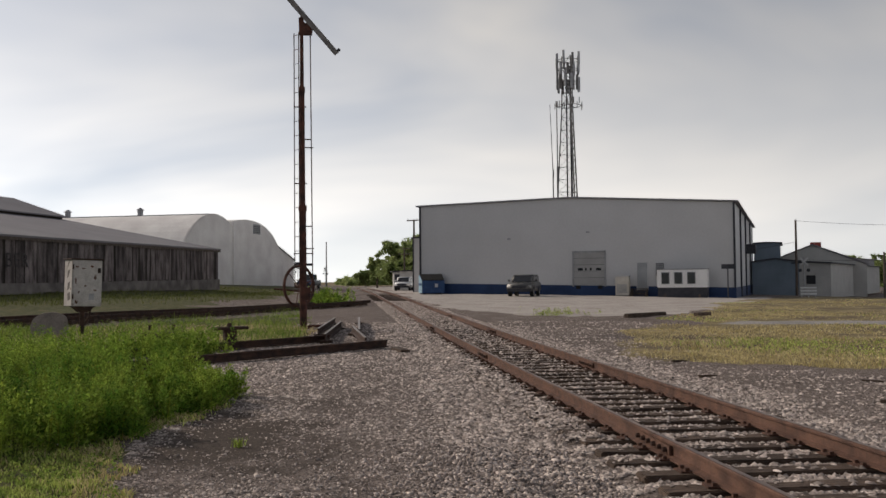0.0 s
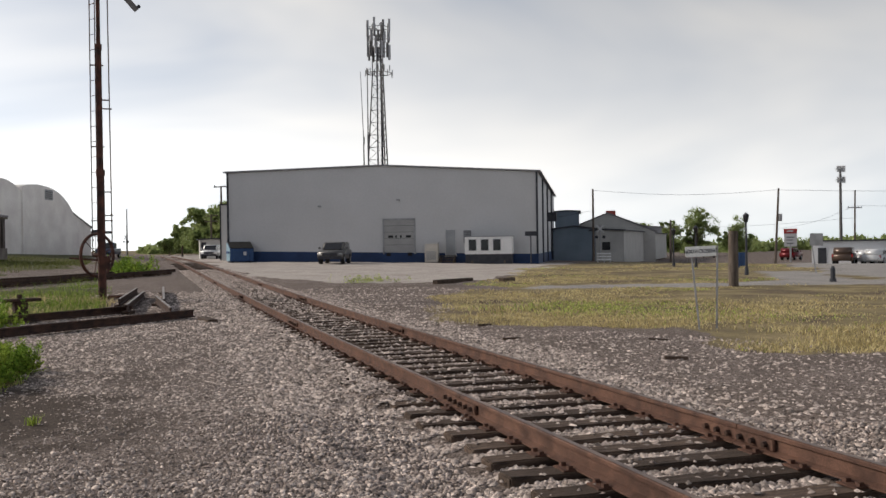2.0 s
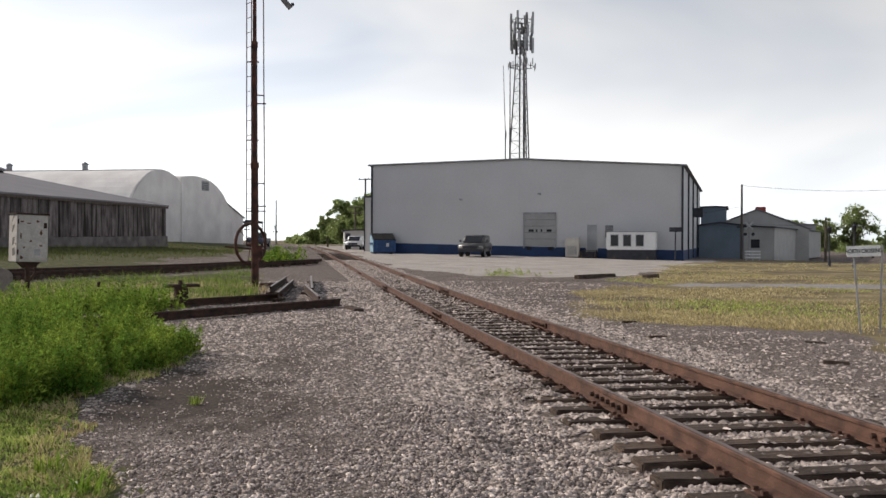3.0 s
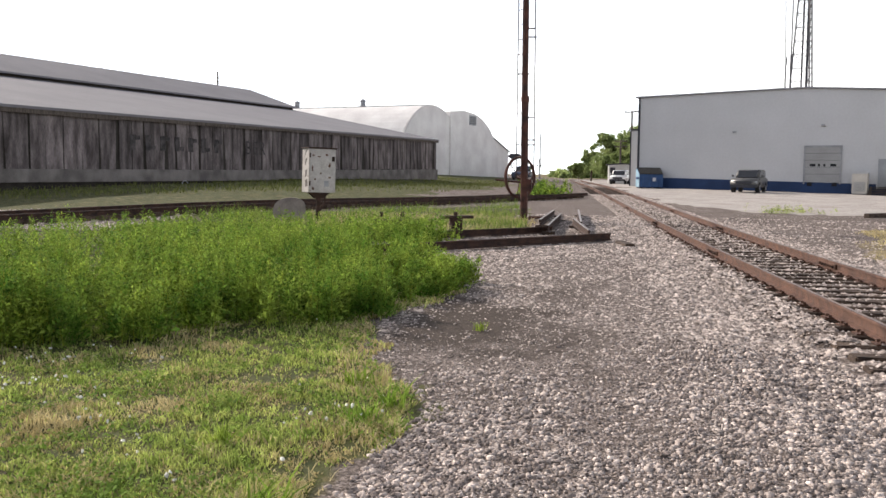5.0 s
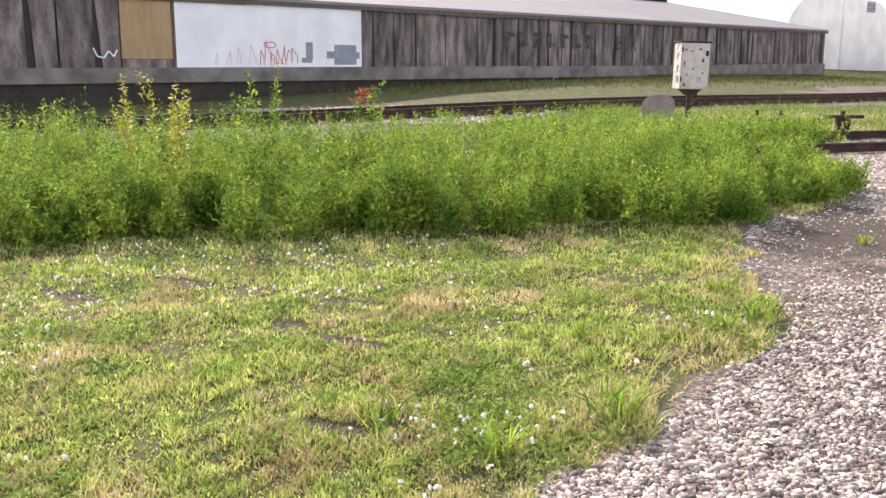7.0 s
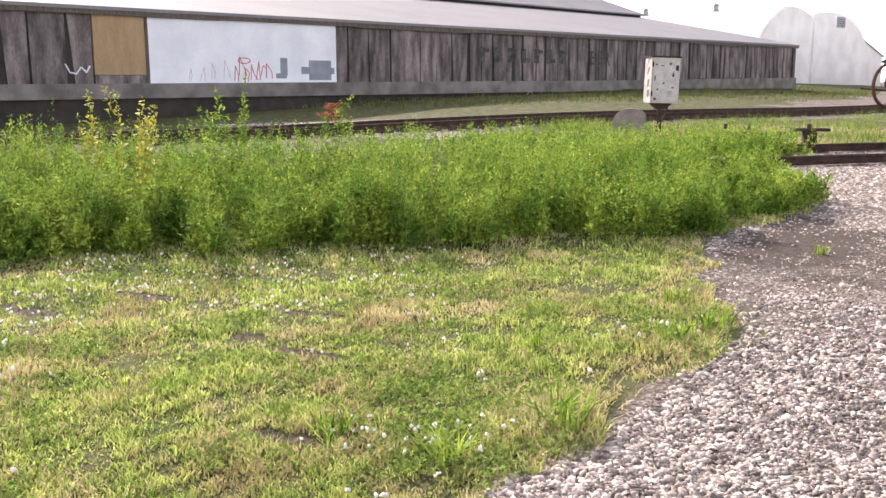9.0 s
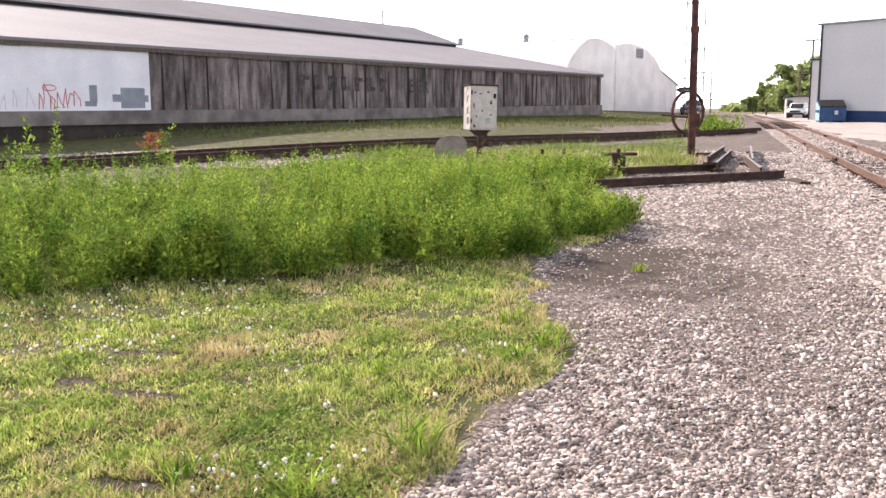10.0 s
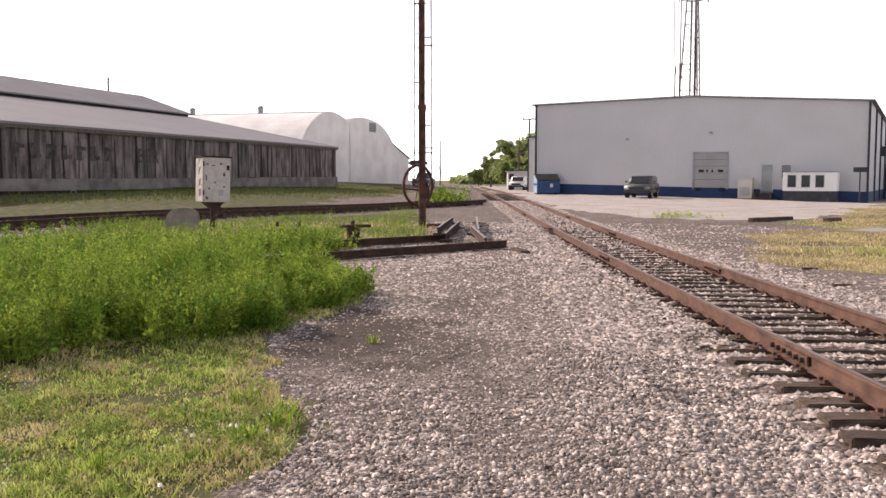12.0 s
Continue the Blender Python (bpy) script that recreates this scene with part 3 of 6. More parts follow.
# local frame along the warehouse front
def front(x, y):
    c, s = math.cos(radians(-26)), math.sin(radians(-26))
    return 6.1 + x * c - y * s, 80.8 + x * s + y * c


# walk-in cabinet, steps and white window trailer before the warehouse
fx, fy = front(17.2, -1.2)
unit = thing("air_conditioner", fx, fy, z_at(fx, fy), -26, "pale beige air conditioning cabinet beside the steps", "air conditioner")
part("casing", box(0, 1.06, 0, 0.8, 0.06, 1.55, 0.03), mat("beige_casing", (0.50, 0.46, 0.40), (0.58, 0.54, 0.48), 2, 0.5, 0.05), unit)
part("plinth", box(-0.06, 1.12, -0.06, 0.86, -0.1, 0.06), CONCRETE, unit)
for k in range(9):
    part("grille_slat", box(0.14, 0.92, -0.02, 0.0, 0.25 + k * 0.08, 0.29 + k * 0.08), GREYM, unit)
part("hood", box(-0.03, 1.09, -0.03, 0.83, 1.55, 1.62, 0.015), WHITE, unit)
fx, fy = front(18.35, -1.6)
stair = thing("entry_steps", fx, fy, z_at(fx, fy), -26, "dark timber steps up to the entry door", "steps")
for k in range(5):
    part("tread", box(0.05, 1.2, 0.28 * k, 0.28 * k + 0.30, 0.12 * (k + 1) - 0.04, 0.12 * (k + 1)), POLE, stair)
for x in (0.0, 1.2):
    part("stringer", prism([(0, -0.05), (1.5, -0.05), (1.5, 0.62), (1.2, 0.62), (0, 0.12)], x, x + 0.05, "x"), POLE, stair)
fx, fy = front(20.6, -2.2)
trailer = thing("display_trailer", fx, fy, z_at(fx, fy), -26, "white display trailer with three dark square windows", "trailer")
part("body", box(0, 3.78, 0, 1.6, 0.72, 2.12, 0.03), mat("trailer_white", (0.74, 0.73, 0.72), (0.80, 0.79, 0.78), 1, 0.4, 0.03), trailer)
for x in (0.30, 1.27, 2.24):
    w = part("window", box(x + 0.05, x + 0.62, -0.02, 0.02, 1.02, 1.88), GLASS, trailer)
    for a in (x, x + 0.62):
        part("window_frame", box(a, a + 0.05, -0.04, 0.02, 0.97, 1.93), WHITE, w)
    for z in (0.97, 1.88):
        part("window_frame", box(x, x + 0.67, -0.042, 0.02, z, z + 0.05), WHITE, w)
part("roof_cap", box(-0.05, 3.83, -0.05, 1.65, 2.10, 2.16, 0.02), GREYM, trailer)
part("skirt", box(0.04, 3.74, 0.06, 1.54, -0.1, 0.72), TRIM, trailer, "dark underside skirt")
for x in (0.5, 3.1):
    part("skid", box(x, x + 0.15, 0.0, 1.6, -0.1, 0.2), POLE, trailer)

# dumpster by the corner
fx, fy = front(1.05, -2.2)
dump = thing("dumpster", fx, fy, z_at(fx, fy), 7, "blue steel dumpster with black plastic lids", "dumpster")
BIN = mat("blue_bin_paint", (0.018, 0.05, 0.13), (0.03, 0.075, 0.19), 2, 0.5, 0.1, 0.1)
part("body", prism([(0.0, 0.12), (1.5, 0.12), (1.5, 1.65), (1.1, 1.65), (0.0, 1.15)], 0, 1.95, "x"), BIN, dump)
part("lid", prism([(-0.04, 1.17), (1.1, 1.68), (1.52, 1.68), (1.52, 1.73), (1.08, 1.74), (-0.04, 1.23)], 0.02, 0.96, "x"), TYRE, dump)
part("lid", prism([(-0.04, 1.17), (1.1, 1.68), (1.52, 1.68), (1.52, 1.73), (1.08, 1.74), (-0.04, 1.23)], 0.99, 1.93, "x"), TYRE, dump)
for x in (0.3, 1.0, 1.6):
    part("stiffener", box(x, x + 0.08, -0.05, 0.0, 0.15, 1.1), BIN, dump)
# left side sheet, paler blue than the body
SIDE_BLUE = mat("pale_blue_steel", (0.20, 0.33, 0.42), (0.27, 0.40, 0.48), 2, 0.5, 0.1)
part("side_sheet", prism([(0.03, 0.14), (1.47, 0.14), (1.47, 1.62), (1.1, 1.62), (0.03, 1.14)], -0.012, -0.002, "x"), SIDE_BLUE, dump, "pale blue side")
part("side_sleeve", box(-0.09, -0.012, 0.2, 1.2, 0.75, 0.95, 0.02), BIN, dump)
part("side_sleeve", box(1.95, 2.03, 0.2, 1.2, 0.75, 0.95, 0.02), BIN, dump)
for x in (0.1, 1.65):
    part("skid", box(x, x + 0.2, 0.1, 1.4, -0.02, 0.12), TRIM, dump)
part("notice", box(1.1, 1.35, -0.012, -0.002, 0.6, 0.9), WHITE, dump, "white notice plate")

# ---- weathered wooden shed ----
S_TURN, S_LEN = 76.46, 96.0
shed = thing("lumber_shed", -12.7, 91.1, 0, S_TURN, "long weathered grey board shed with low metal roof on concrete footing", "shed")


def s_eave(s):
    return 4.80 + 0.0066 * s


def s_sill(s):
    return 2.0 + 0.0085 * s if s > -58.9 else 1.5


bm = bmesh.new()
rows = []
for s in (-S_LEN, -60, -30, 0.0):
    e, g = s_eave(s) - 4.8, -0.3
    rows.append([bm.verts.new((s, y, z)) for y, z in ((0.06, g), (0.06, 4.72 + e), (16.1, 7.85 + e), (16.1, 8.25 + e), (21.5, 10.1 + e), (27.0, 8.25 + e), (27.0, 7.85 + e), (43.0, 4.72 + e), (43.0, g))])
for r0, r1 in zip(rows, rows[1:]):
    for i in range(8):
        bm.faces.new((r0[i], r0[i + 1], r1[i + 1], r1[i]))
bm.faces.new(rows[0])
bm.faces.new(rows[-1][::-1])
bmesh.ops.recalc_face_normals(bm, faces=bm.faces)
# near-black colour stands in for shade in the gaps and the crawl space
part("wall", bm, mat("shaded_shed_core", (0.03, 0.025, 0.02), (0.05, 0.042, 0.035), 2, 0.9), shed, "dark core standing for shade in board gaps and under the footing")
for name, y0, z0, y1, z1 in (("lower_roof", -0.20, 4.77, 16.15, 7.95), ("upper_roof", 15.7, 8.22, 21.5, 10.2), ("upper_roof", 21.5, 10.2, 27.3, 8.22), ("lower_roof", 26.85, 7.95, 43.5, 4.7)):
    bm = bmesh.new()
    ends = []
    for s in (-S_LEN - 0.3, 0.35):
        e = s_eave(s) - 4.8
        ends.append([bm.verts.new((s, y, z + e)) for y, z in ((y0, z0), (y1, z1), (y1, z1 + 0.13), (y0, z0 + 0.13))])
    for i in range(4):
        bm.faces.new((ends[0][i], ends[0][(i + 1) % 4], ends[1][(i + 1) % 4], ends[1][i]))
    bm.faces.new(ends[0][::-1])
    bm.faces.new(ends[1])
    bmesh.ops.recalc_face_normals(bm, faces=bm.faces)
    roof = part(name, bm, ROOF, shed, "pale grey metal roof")
s = -S_LEN
while s < 0:
    s2 = min(0.3, s + random.uniform(3.0, 5.5))
    sag = random.uniform(-0.05, 0.03)
    part("fascia_board", prism([(s, s_eave(s) - 0.22 + sag), (s2, s_eave(s2) - 0.22 + sag), (s2, s_eave(s2) - 0.03), (s, s_eave(s) - 0.03)], -0.16, -0.08), POLE, shed)
    s = s2 + 0.01


def footing(s0, s1):
    return prism([(s0, 1.08 + 0.002 * (s0 + 55)), (s1, 1.08 - 0.002 * (s1 + 55)), (s1, s_sill(s1) - 0.02), (s0, s_sill(s0) - 0.02)], -0.16, 0.05)


part("footing", footing(-S_LEN, -30), CONCRETE, shed, "stained concrete footing wall")
part("footing", footing(-30.0, 0.1), CONCRETE, shed, "stained concrete footing wall")


def board(s0, s1, lo, hi, y, name="board", material=None):
    """One upright board with a ragged foot and a slight warp."""
    bm = bmesh.new()
    cols = []
    shrink, other = random.choice((0.0, 0.02, 0.05, 0.13, 0.2)), random.choice((0.0, 0.0, 0.02, 0.08))
    for k in range(4):
        s = s0 + (s1 - s0) * k / 3
        foot = lo + random.uniform(-0.05, 0.05)
        taper = shrink * (1 - k / 3) - other * k / 3
        cols.append([(bm.verts.new((s + (taper if z == foot else 0.0), y - d + 0.015 * math.sin(k * 2.1 + s0), z)), ) for d in (0.035, 0.0) for z in (foot, hi)])
    for c0, c1 in zip(cols, cols[1:]):
        f = [c[0] for c in c0], [c[0] for c in c1]
        bm.faces.new((f[0][0], f[1][0], f[1][1], f[0][1]))
        bm.faces.new((f[0][0], f[0][2], f[1][2], f[1][0]))
    for c in (cols[0], cols[-1]):
        bm.faces.new((c[0][0], c[1][0], c[3][0], c[2][0]))
    bmesh.ops.recalc_face_normals(bm, faces=bm.faces)
    return part(name, bm, material or WOOD, shed)


s = -0.02
while s > -S_LEN:
    w = random.uniform(0.75, 1.15) if s > -20 else random.uniform(0.9, 1.5)
    s0 = max(s - w, -S_LEN)
    if not (-67.8 < s0 < -55.6 or -67.8 < s < -55.6):
        board(s0 + random.choice((0.02, 0.03, 0.05, 0.07, 0.12, 0.2)), s, s_sill(s) + random.uniform(-0.04, 0.02), s_eave(s) - 0.2, 0.04 + random.uniform(-0.03, 0.03))
    elif s > -55.6:
        board(-55.58, s, s_sill(s), s_eave(s) - 0.2, 0.04)
        s0 = -67.8
    s = s0
white = part("painted_panel", box(-65.45, -55.62, -0.03, 0.05, 1.52, 4.36), PANEL, shed, "white painted plywood panel with graffiti")
GREYPAINT = mat("grey_cover_paint", (0.20, 0.22, 0.26), (0.26, 0.28, 0.32), 2, 0.7, 0.05)
REDPAINT = mat("red_spray_paint", (0.45, 0.10, 0.10), (0.52, 0.16, 0.15), 3, 0.7, 0.0)
PINKPAINT = mat("faint_pink_paint", (0.55, 0.40, 0.42), (0.62, 0.46, 0.48), 3, 0.7, 0.0)
for s0, s1, z0, z1 in ((-57.3, -55.95, 1.72, 2.62), (-57.75, -57.3, 2.0, 2.32), (-55.95, -55.75, 2.0, 2.3), (-58.95, -58.55, 1.95, 2.7), (-59.2, -58.6, 1.8, 2.02)):
    part("grey_patch", box(s0, s1, -0.036, -0.03, z0, z1), GREYPAINT, white)


def spray(pts, material, parent, y=-0.04, r=0.022):
    bm = bmesh.new()
    for p, q in zip(pts, pts[1:]):
        rod(bm, (p[0], y, p[1]), (q[0], y, q[1]), r, r, 5)
    return part("spray_stroke", bm, material, parent)


for k in range(15):
    s0 = -63.7 + k * 0.28 + random.uniform(-0.05, 0.05)
    z0 = 1.62 + random.uniform(0, 0.3)
    faint = k < 8
    if faint and k % 2:
        continue
    spray([(s0, z0), (s0 + random.uniform(0.0, 0.25), z0 + random.uniform(0.4, 0.9)), (s0 + random.uniform(0.15, 0.4), z0 + random.uniform(0.2, 0.5)), (s0 + random.uniform(0.1, 0.4), z0)], PINKPAINT if faint else REDPAINT, white, -0.034, 0.012 if faint else 0.02)
spray([(-60.9 + 0.33 * math.cos(a * 0.7), 2.55 + 0.12 * math.sin(a * 0.7)) for a in range(10)], REDPAINT, white, -0.034, 0.02)
part("plywood_sheet", box(-67.75, -65.6, -0.02, 0.05, 1.92, 4.3), PLY, shed, "raw tan plywood sheet")
part("lower_board", box(-67.75, -65.5, -0.025, 0.05, 1.5, 1.90), WOOD, shed)
part("post", box(-65.6, -65.46, -0.05, 0.05, 1.5, 4.4), POLE, shed)
spray([(-68.9, 2.3), (-68.75, 2.0), (-68.5, 1.95), (-68.3, 2.2), (-68.1, 2.0), (-67.95, 2.25)], PANEL, shed, -0.03, 0.03)
FADED = mat("faded_sign_paint", (0.035, 0.031, 0.032), (0.10, 0.087, 0.084), 3, 0.9, 0.2, 0, 18, 0.35)
for k in range(7):
    s0 = -45.0 + k * 1.28
    part("faded_bar", box(s0, s0 + 0.42, -0.045, -0.015, 2.72, 3.55), FADED, shed)
    part("faded_bar", box(s0 + 0.46, s0 + 0.82, -0.045, -0.015, 3.28 - 0.5 * (k % 2), 3.5 - 0.5 * (k % 2)), FADED, shed)
cu = bpy.data.curves.new("faded_lettering", "FONT")
cu.body, cu.size, cu.extrude, cu.space_character = "BER", 1.25, 0.006, 1.25
tmp = bpy.data.objects.new("faded_source", cu)
faded_letters = bpy.data.meshes.new_from_object(tmp)
bpy.data.objects.remove(tmp)
faded_letters.materials.clear()
faded_letters.materials.append(FADED)
fob = new("faded_lettering", faded_letters)
fob.parent = shed
fob.matrix_local = Matrix.Translation((-33.9, -0.05, 2.72)) @ pose(0, 0, 0, 90, 0, 0)
fob["label"] = "faded dark letters BER"
ring = bmesh.new()
torus(ring, (-40.7, -0.35, 0.75), 0.3, 0.03, "y", 20, 6)
part("iron_ring", ring, GREYM, shed)


# ---- quonset barns ----
def quonset(name, w0, w1, crest, back, label):
    """A barrel-roofed barn, its end wall along local x and its vault running back along local y."""
    q = thing(name, -18.0, 109.0, 0, math.degrees(math.atan2(0.95, 0.3)), label, "barn", "white barns")
    mid, half = (w0 + w1) / 2, (w1 - w0) / 2
    base = 0.6
    arc = [(mid + half * math.cos(a), base + (crest - base) * math.sin(a) ** 0.85) for a in (math.pi * i / 28 for i in range(29))]
    part("vault", prism(arc, 0.25, back), QUON, q, "white painted barrel roof")
    part("end_wall", prism([(mid + (a - mid) * 0.985, base - 0.5 if i in (0, 28) else z - 0.06) for i, (a, z) in enumerate(arc)], 0.0, 0.24), QUON, q, "white painted end wall")
    rim = bmesh.new()
    for p, r in zip(arc, arc[1:]):
        rod(rim, (p[0], 0.1, p[1]), (r[0], 0.1, r[1]), 0.09, 0.09, 6)
    part("rim", rim, QUON, q)
    part("ridge_cap", box(mid - 1.1, mid + 1.1, 0.3, back, crest - 0.05, crest + 0.05), GREYM, q)
    for y in (10.0, 20.0, 34.0):
        bm = rods(((mid, y, crest - 0.1), (mid, y, crest + 0.75), 0.35, 0.35, 10), ((mid, y, crest + 0.75), (mid, y, crest + 1.05), 0.55, 0.1, 10))
        part("roof_vent", bm, GREYM, q)
    return q


qa = quonset("quonset_barn", -3.6, 15.0, 9.95, 46, "white barrel-roofed barn with round roof vents")
qb = thing("quonset_barn", -18.0, 109.0, 0, math.degrees(math.atan2(0.95, 0.3)), "white barrel-roofed barn with a small gable vent", "barn", "white barns")
curve = [(10.6, 0.1), (27.6, 0.1)] + [(15.2 + 12.4 * math.cos(a) ** 0.9, 0.6 + 9.3 * math.sin(a) ** 0.75) for a in (math.pi / 2 * i / 16 for i in range(1, 16))] + [(15.2, 9.93), (12.5, 9.75), (10.6, 9.45)]
part("vault", prism(curve, 0.1, 30), QUON, qb, "white painted curved roof")
part("end_wall", prism([(10.62 + (a - 10.62) * 0.99, z - 0.05) for a, z in curve], -0.15, 0.098), QUON, qb, "white painted end wall")
part("corner_trim", box(10.5, 10.8, -0.2, 0.1, 0.3, 9.4), QUON, qb)
part("gable_vent", box(16.6, 18.9, -0.2, -0.1, 8.1, 9.4), GREYM, qb)
for z in (8.3, 8.55, 8.8, 9.05):
    part("vent_slat", box(16.7, 18.8, -0.24, -0.2, z, z + 0.1), TRIM, qb)
lean = thing("lean_to", -18.0, 109.0, 0, math.degrees(math.atan2(0.95, 0.3)), "white lean-to against the barn", "lean-to")
part("wall", prism([(24.5, 0.2), (32.6, 0.2), (32.6, 4.9), (26.2, 6.7), (24.5, 6.7)], 0.3, 14.0), QUON, lean)
part("roof", prism([(32.9, 4.82), (26.0, 6.76), (26.0, 6.9), (32.9, 4.96)], 0.1, 14.3), GREYM, lean)
# ---- semaphore mast ----
mz = z_at(-1.41, 30.52)
mast = thing("semaphore_mast", -1.41, 30.52, mz, 0, "tall rusty black semaphore mast with ladder and drooping arm", "signal mast")
mast.matrix_world = pose(-1.41, 30.52, mz, 0, -0.1, 0)
H = -mz
part("pole_section", rods(((0, 0, -0.2), (0, 0, 4.05 + H), 0.125, 0.115, 14)), MAST, mast)
part("pole_section", rods(((0, 0, 4.0 + H), (0, 0, 7.95 + H), 0.092, 0.085, 14)), MAST, mast)
part("pole_section", rods(((0, 0, 7.9 + H), (0, 0, 10.0 + H), 0.068, 0.06, 12)), MAST, mast)
for z in (4.03, 7.92):
    part("collar", rods(((0, 0, z + H - 0.1), (0, 0, z + H + 0.08), 0.14 if z < 5 else 0.105, None, 12)), MAST, mast)
part("base_flange", rods(((0, 0, -0.05), (0, 0, 0.06), 0.24, 0.2, 14)), MAST, mast)
part("finial", rods(((0, 0, 10.0 + H), (0, 0, 10.25 + H), 0.09, 0.05, 8), ((0, 0, 10.25 + H), (0, 0, 10.55 + H), 0.05, 0.005, 8)), MAST, mast)
part("bearing_bracket", prism([(-0.08, 9.65), (0.34, 9.65), (0.36, 9.82), (0.30, 10.02), (0.10, 10.04), (0.03, 10.25), (-0.09, 10.2)], -0.07, 0.07), MAST, mast)
ladder = part("ladder", rods(((-0.27, 0.10, 1.35), (-0.25, 0.06, 9.72), 0.017), ((-0.10, -0.14, 1.35), (-0.09, -0.1, 9.72), 0.017)), MAST, mast, "thin iron ladder")
z = 1.6
while z < 9.7:
    part("rung", rods(((-0.27, 0.10, z), (-0.10, -0.14, z), 0.012)), MAST, ladder)
    z += 0.472
part("operating_rod", rods(((0.31, 0, 1.55), (0.28, 0, 9.75), 0.018), ((0.31, 0, 1.55), (0.22, 0, 1.35), 0.018), ((0.22, 0, 1.35), (0.0, 0, 1.3), 0.02)), MAST, mast)
for z, a, b in ((7.27, -0.24, 0.14), (6.20, -0.08, 0.28), (5.93, -0.10, 0.36), (4.75, -0.26, 0.14), (2.62, 0.0, 0.36), (2.46, -0.3, 0.34), (3.35, 0.0, 0.31)):
    part("rod_guide", box(a, b, -0.02, 0.02, z - 0.018, z + 0.018), MAST, mast)
arm_dir = Vector((1.53, 0, -1.79)).normalized()
arm_c = Vector((0.32, -0.12, 9.98))
ang = math.degrees(math.atan2(arm_dir.z, arm_dir.x))
blade = part("arm", box(-1.55, 1.28, -0.015, 0.015, -0.085, 0.085, 0.004), mat("weathered_arm_paint", (0.12, 0.11, 0.11), (0.22, 0.20, 0.19), 3, 0.6, 0.1), mast, "grey weathered signal arm")
blade.matrix_local = Matrix.Translation(arm_c) @ pose(0, 0, 0, 0, -ang, 0)
part("arm_spine", box(-1.5, 1.2, 0.015, 0.05, -0.02, 0.02), MAST, blade)
part("arm_knob", rods(((1.22, -0.03, 0.13), (1.22, 0.03, 0.13), 0.055, None, 10)), TRIM, blade)
wheel_bm = bmesh.new()
torus(wheel_bm, (0, 0, 0), 0.66, 0.05, "y", 32, 8)
wheel = part("hand_wheel", wheel_bm, MAST, mast, "large rusty operating wheel")
wheel.matrix_local = pose(-0.15, 0.30, 1.40, 0, 0, 47)
part("hub", rods(((0, -0.3, 0), (0, 0.1, 0), 0.07, None, 10)), MAST, wheel)
for a in (0.3, 2.4, 4.5):
    part("spoke", rods(((0, 0, 0), (0.66 * math.cos(a), 0, 0.66 * math.sin(a)), 0.014)), MAST, wheel)
part("lever", rods(((-0.95, 0.05, 1.32), (0.3, 0.0, 1.20), 0.03, 0.03, 8)), MAST, mast)
part("crank_box", box(-0.05, 0.24, -0.12, 0.12, 0.95, 1.35, 0.02), MAST, mast)
part("foot_iron", box(0.16, 0.62, -0.2, 0.1, 0.06, 0.14, 0.01), MAST, mast)

# ---- relay box on its post, with a rounded slab beside it ----
bxz = z_at(-7.6, 27.7)
relay = thing("relay_box", -7.6, 27.7, bxz, 14, "white chipped relay cabinet on a short steel post", "relay box")
relay.matrix_world = pose(-7.6, 27.7, bxz, 0, 1.5, 36)
cab = part("cabinet", box(-0.43, 0.43, -0.30, 0.30, 0.90, 2.22, 0.015), WHITEP, relay)
part("door", box(-0.40, 0.41, -0.325, -0.302, 0.95, 2.15, 0.008), WHITEP, cab)
part("latch", box(0.29, 0.37, -0.36, -0.325, 1.85, 2.0, 0.006), OLD_RAIL, cab)
for z in (1.1, 1.95):
    part("hinge", rods(((-0.41, -0.335, z), (-0.41, -0.335, z + 0.14), 0.022)), OLD_RAIL, cab)
part("plate", box(0.05, 0.2, -0.331, -0.325, 1.08, 1.26), GREYM, cab)
part("lid", box(-0.47, 0.46, -0.35, 0.34, 2.22, 2.26, 0.012), OLD_RAIL, relay, "rusty overhanging lid")
for k, (x, z, w, h) in enumerate(((-0.30, 2.02, 0.10, 0.05), (-0.12, 1.98, 0.12, 0.04), (0.12, 2.04, 0.09, 0.06), (0.22, 1.72, 0.08, 0.10), (-0.06, 1.48, 0.07, 0.05), (-0.24, 1.30, 0.05, 0.07), (0.24, 1.36, 0.05, 0.05), (-0.33, 1.62, 0.04, 0.22), (-0.31, 1.02, 0.08, 0.10))):
    spot = [(x + w * (0.5 + 0.12 * math.sin(3 * a + k)) * math.cos(a), z + h * (0.5 + 0.15 * math.cos(2 * a + k)) * math.sin(a)) for a in (2 * math.pi * i / 10 for i in range(10))]
    part("rust_patch", prism(spot, -0.330, -0.324), RUST, cab)
for k, z in enumerate((1.1, 1.4, 1.75, 2.0)):
    part("peeled_edge", prism([(-0.2 + 0.09 * k, z), (0.0 + 0.03 * k, z - 0.05), (0.02, z + 0.16), (-0.15, z + 0.2)], -0.435, -0.429, "x"), CONCRETE, cab)
part("post", rods(((0, 0, -0.1), (0, 0, 0.92), 0.07, None, 10)), OLD_RAIL, relay)
part("saddle", prism([(-0.34, 0.90), (0.34, 0.90), (0.12, 0.72), (-0.12, 0.72)], -0.1, 0.1), OLD_RAIL, relay)
part("cable_pipe", rods(((0.24, 0, 0.9), (0.2, 0, 0.6), 0.03), ((0.2, 0, 0.6), (0.06, 0, 0.35), 0.03)), OLD_RAIL, relay)
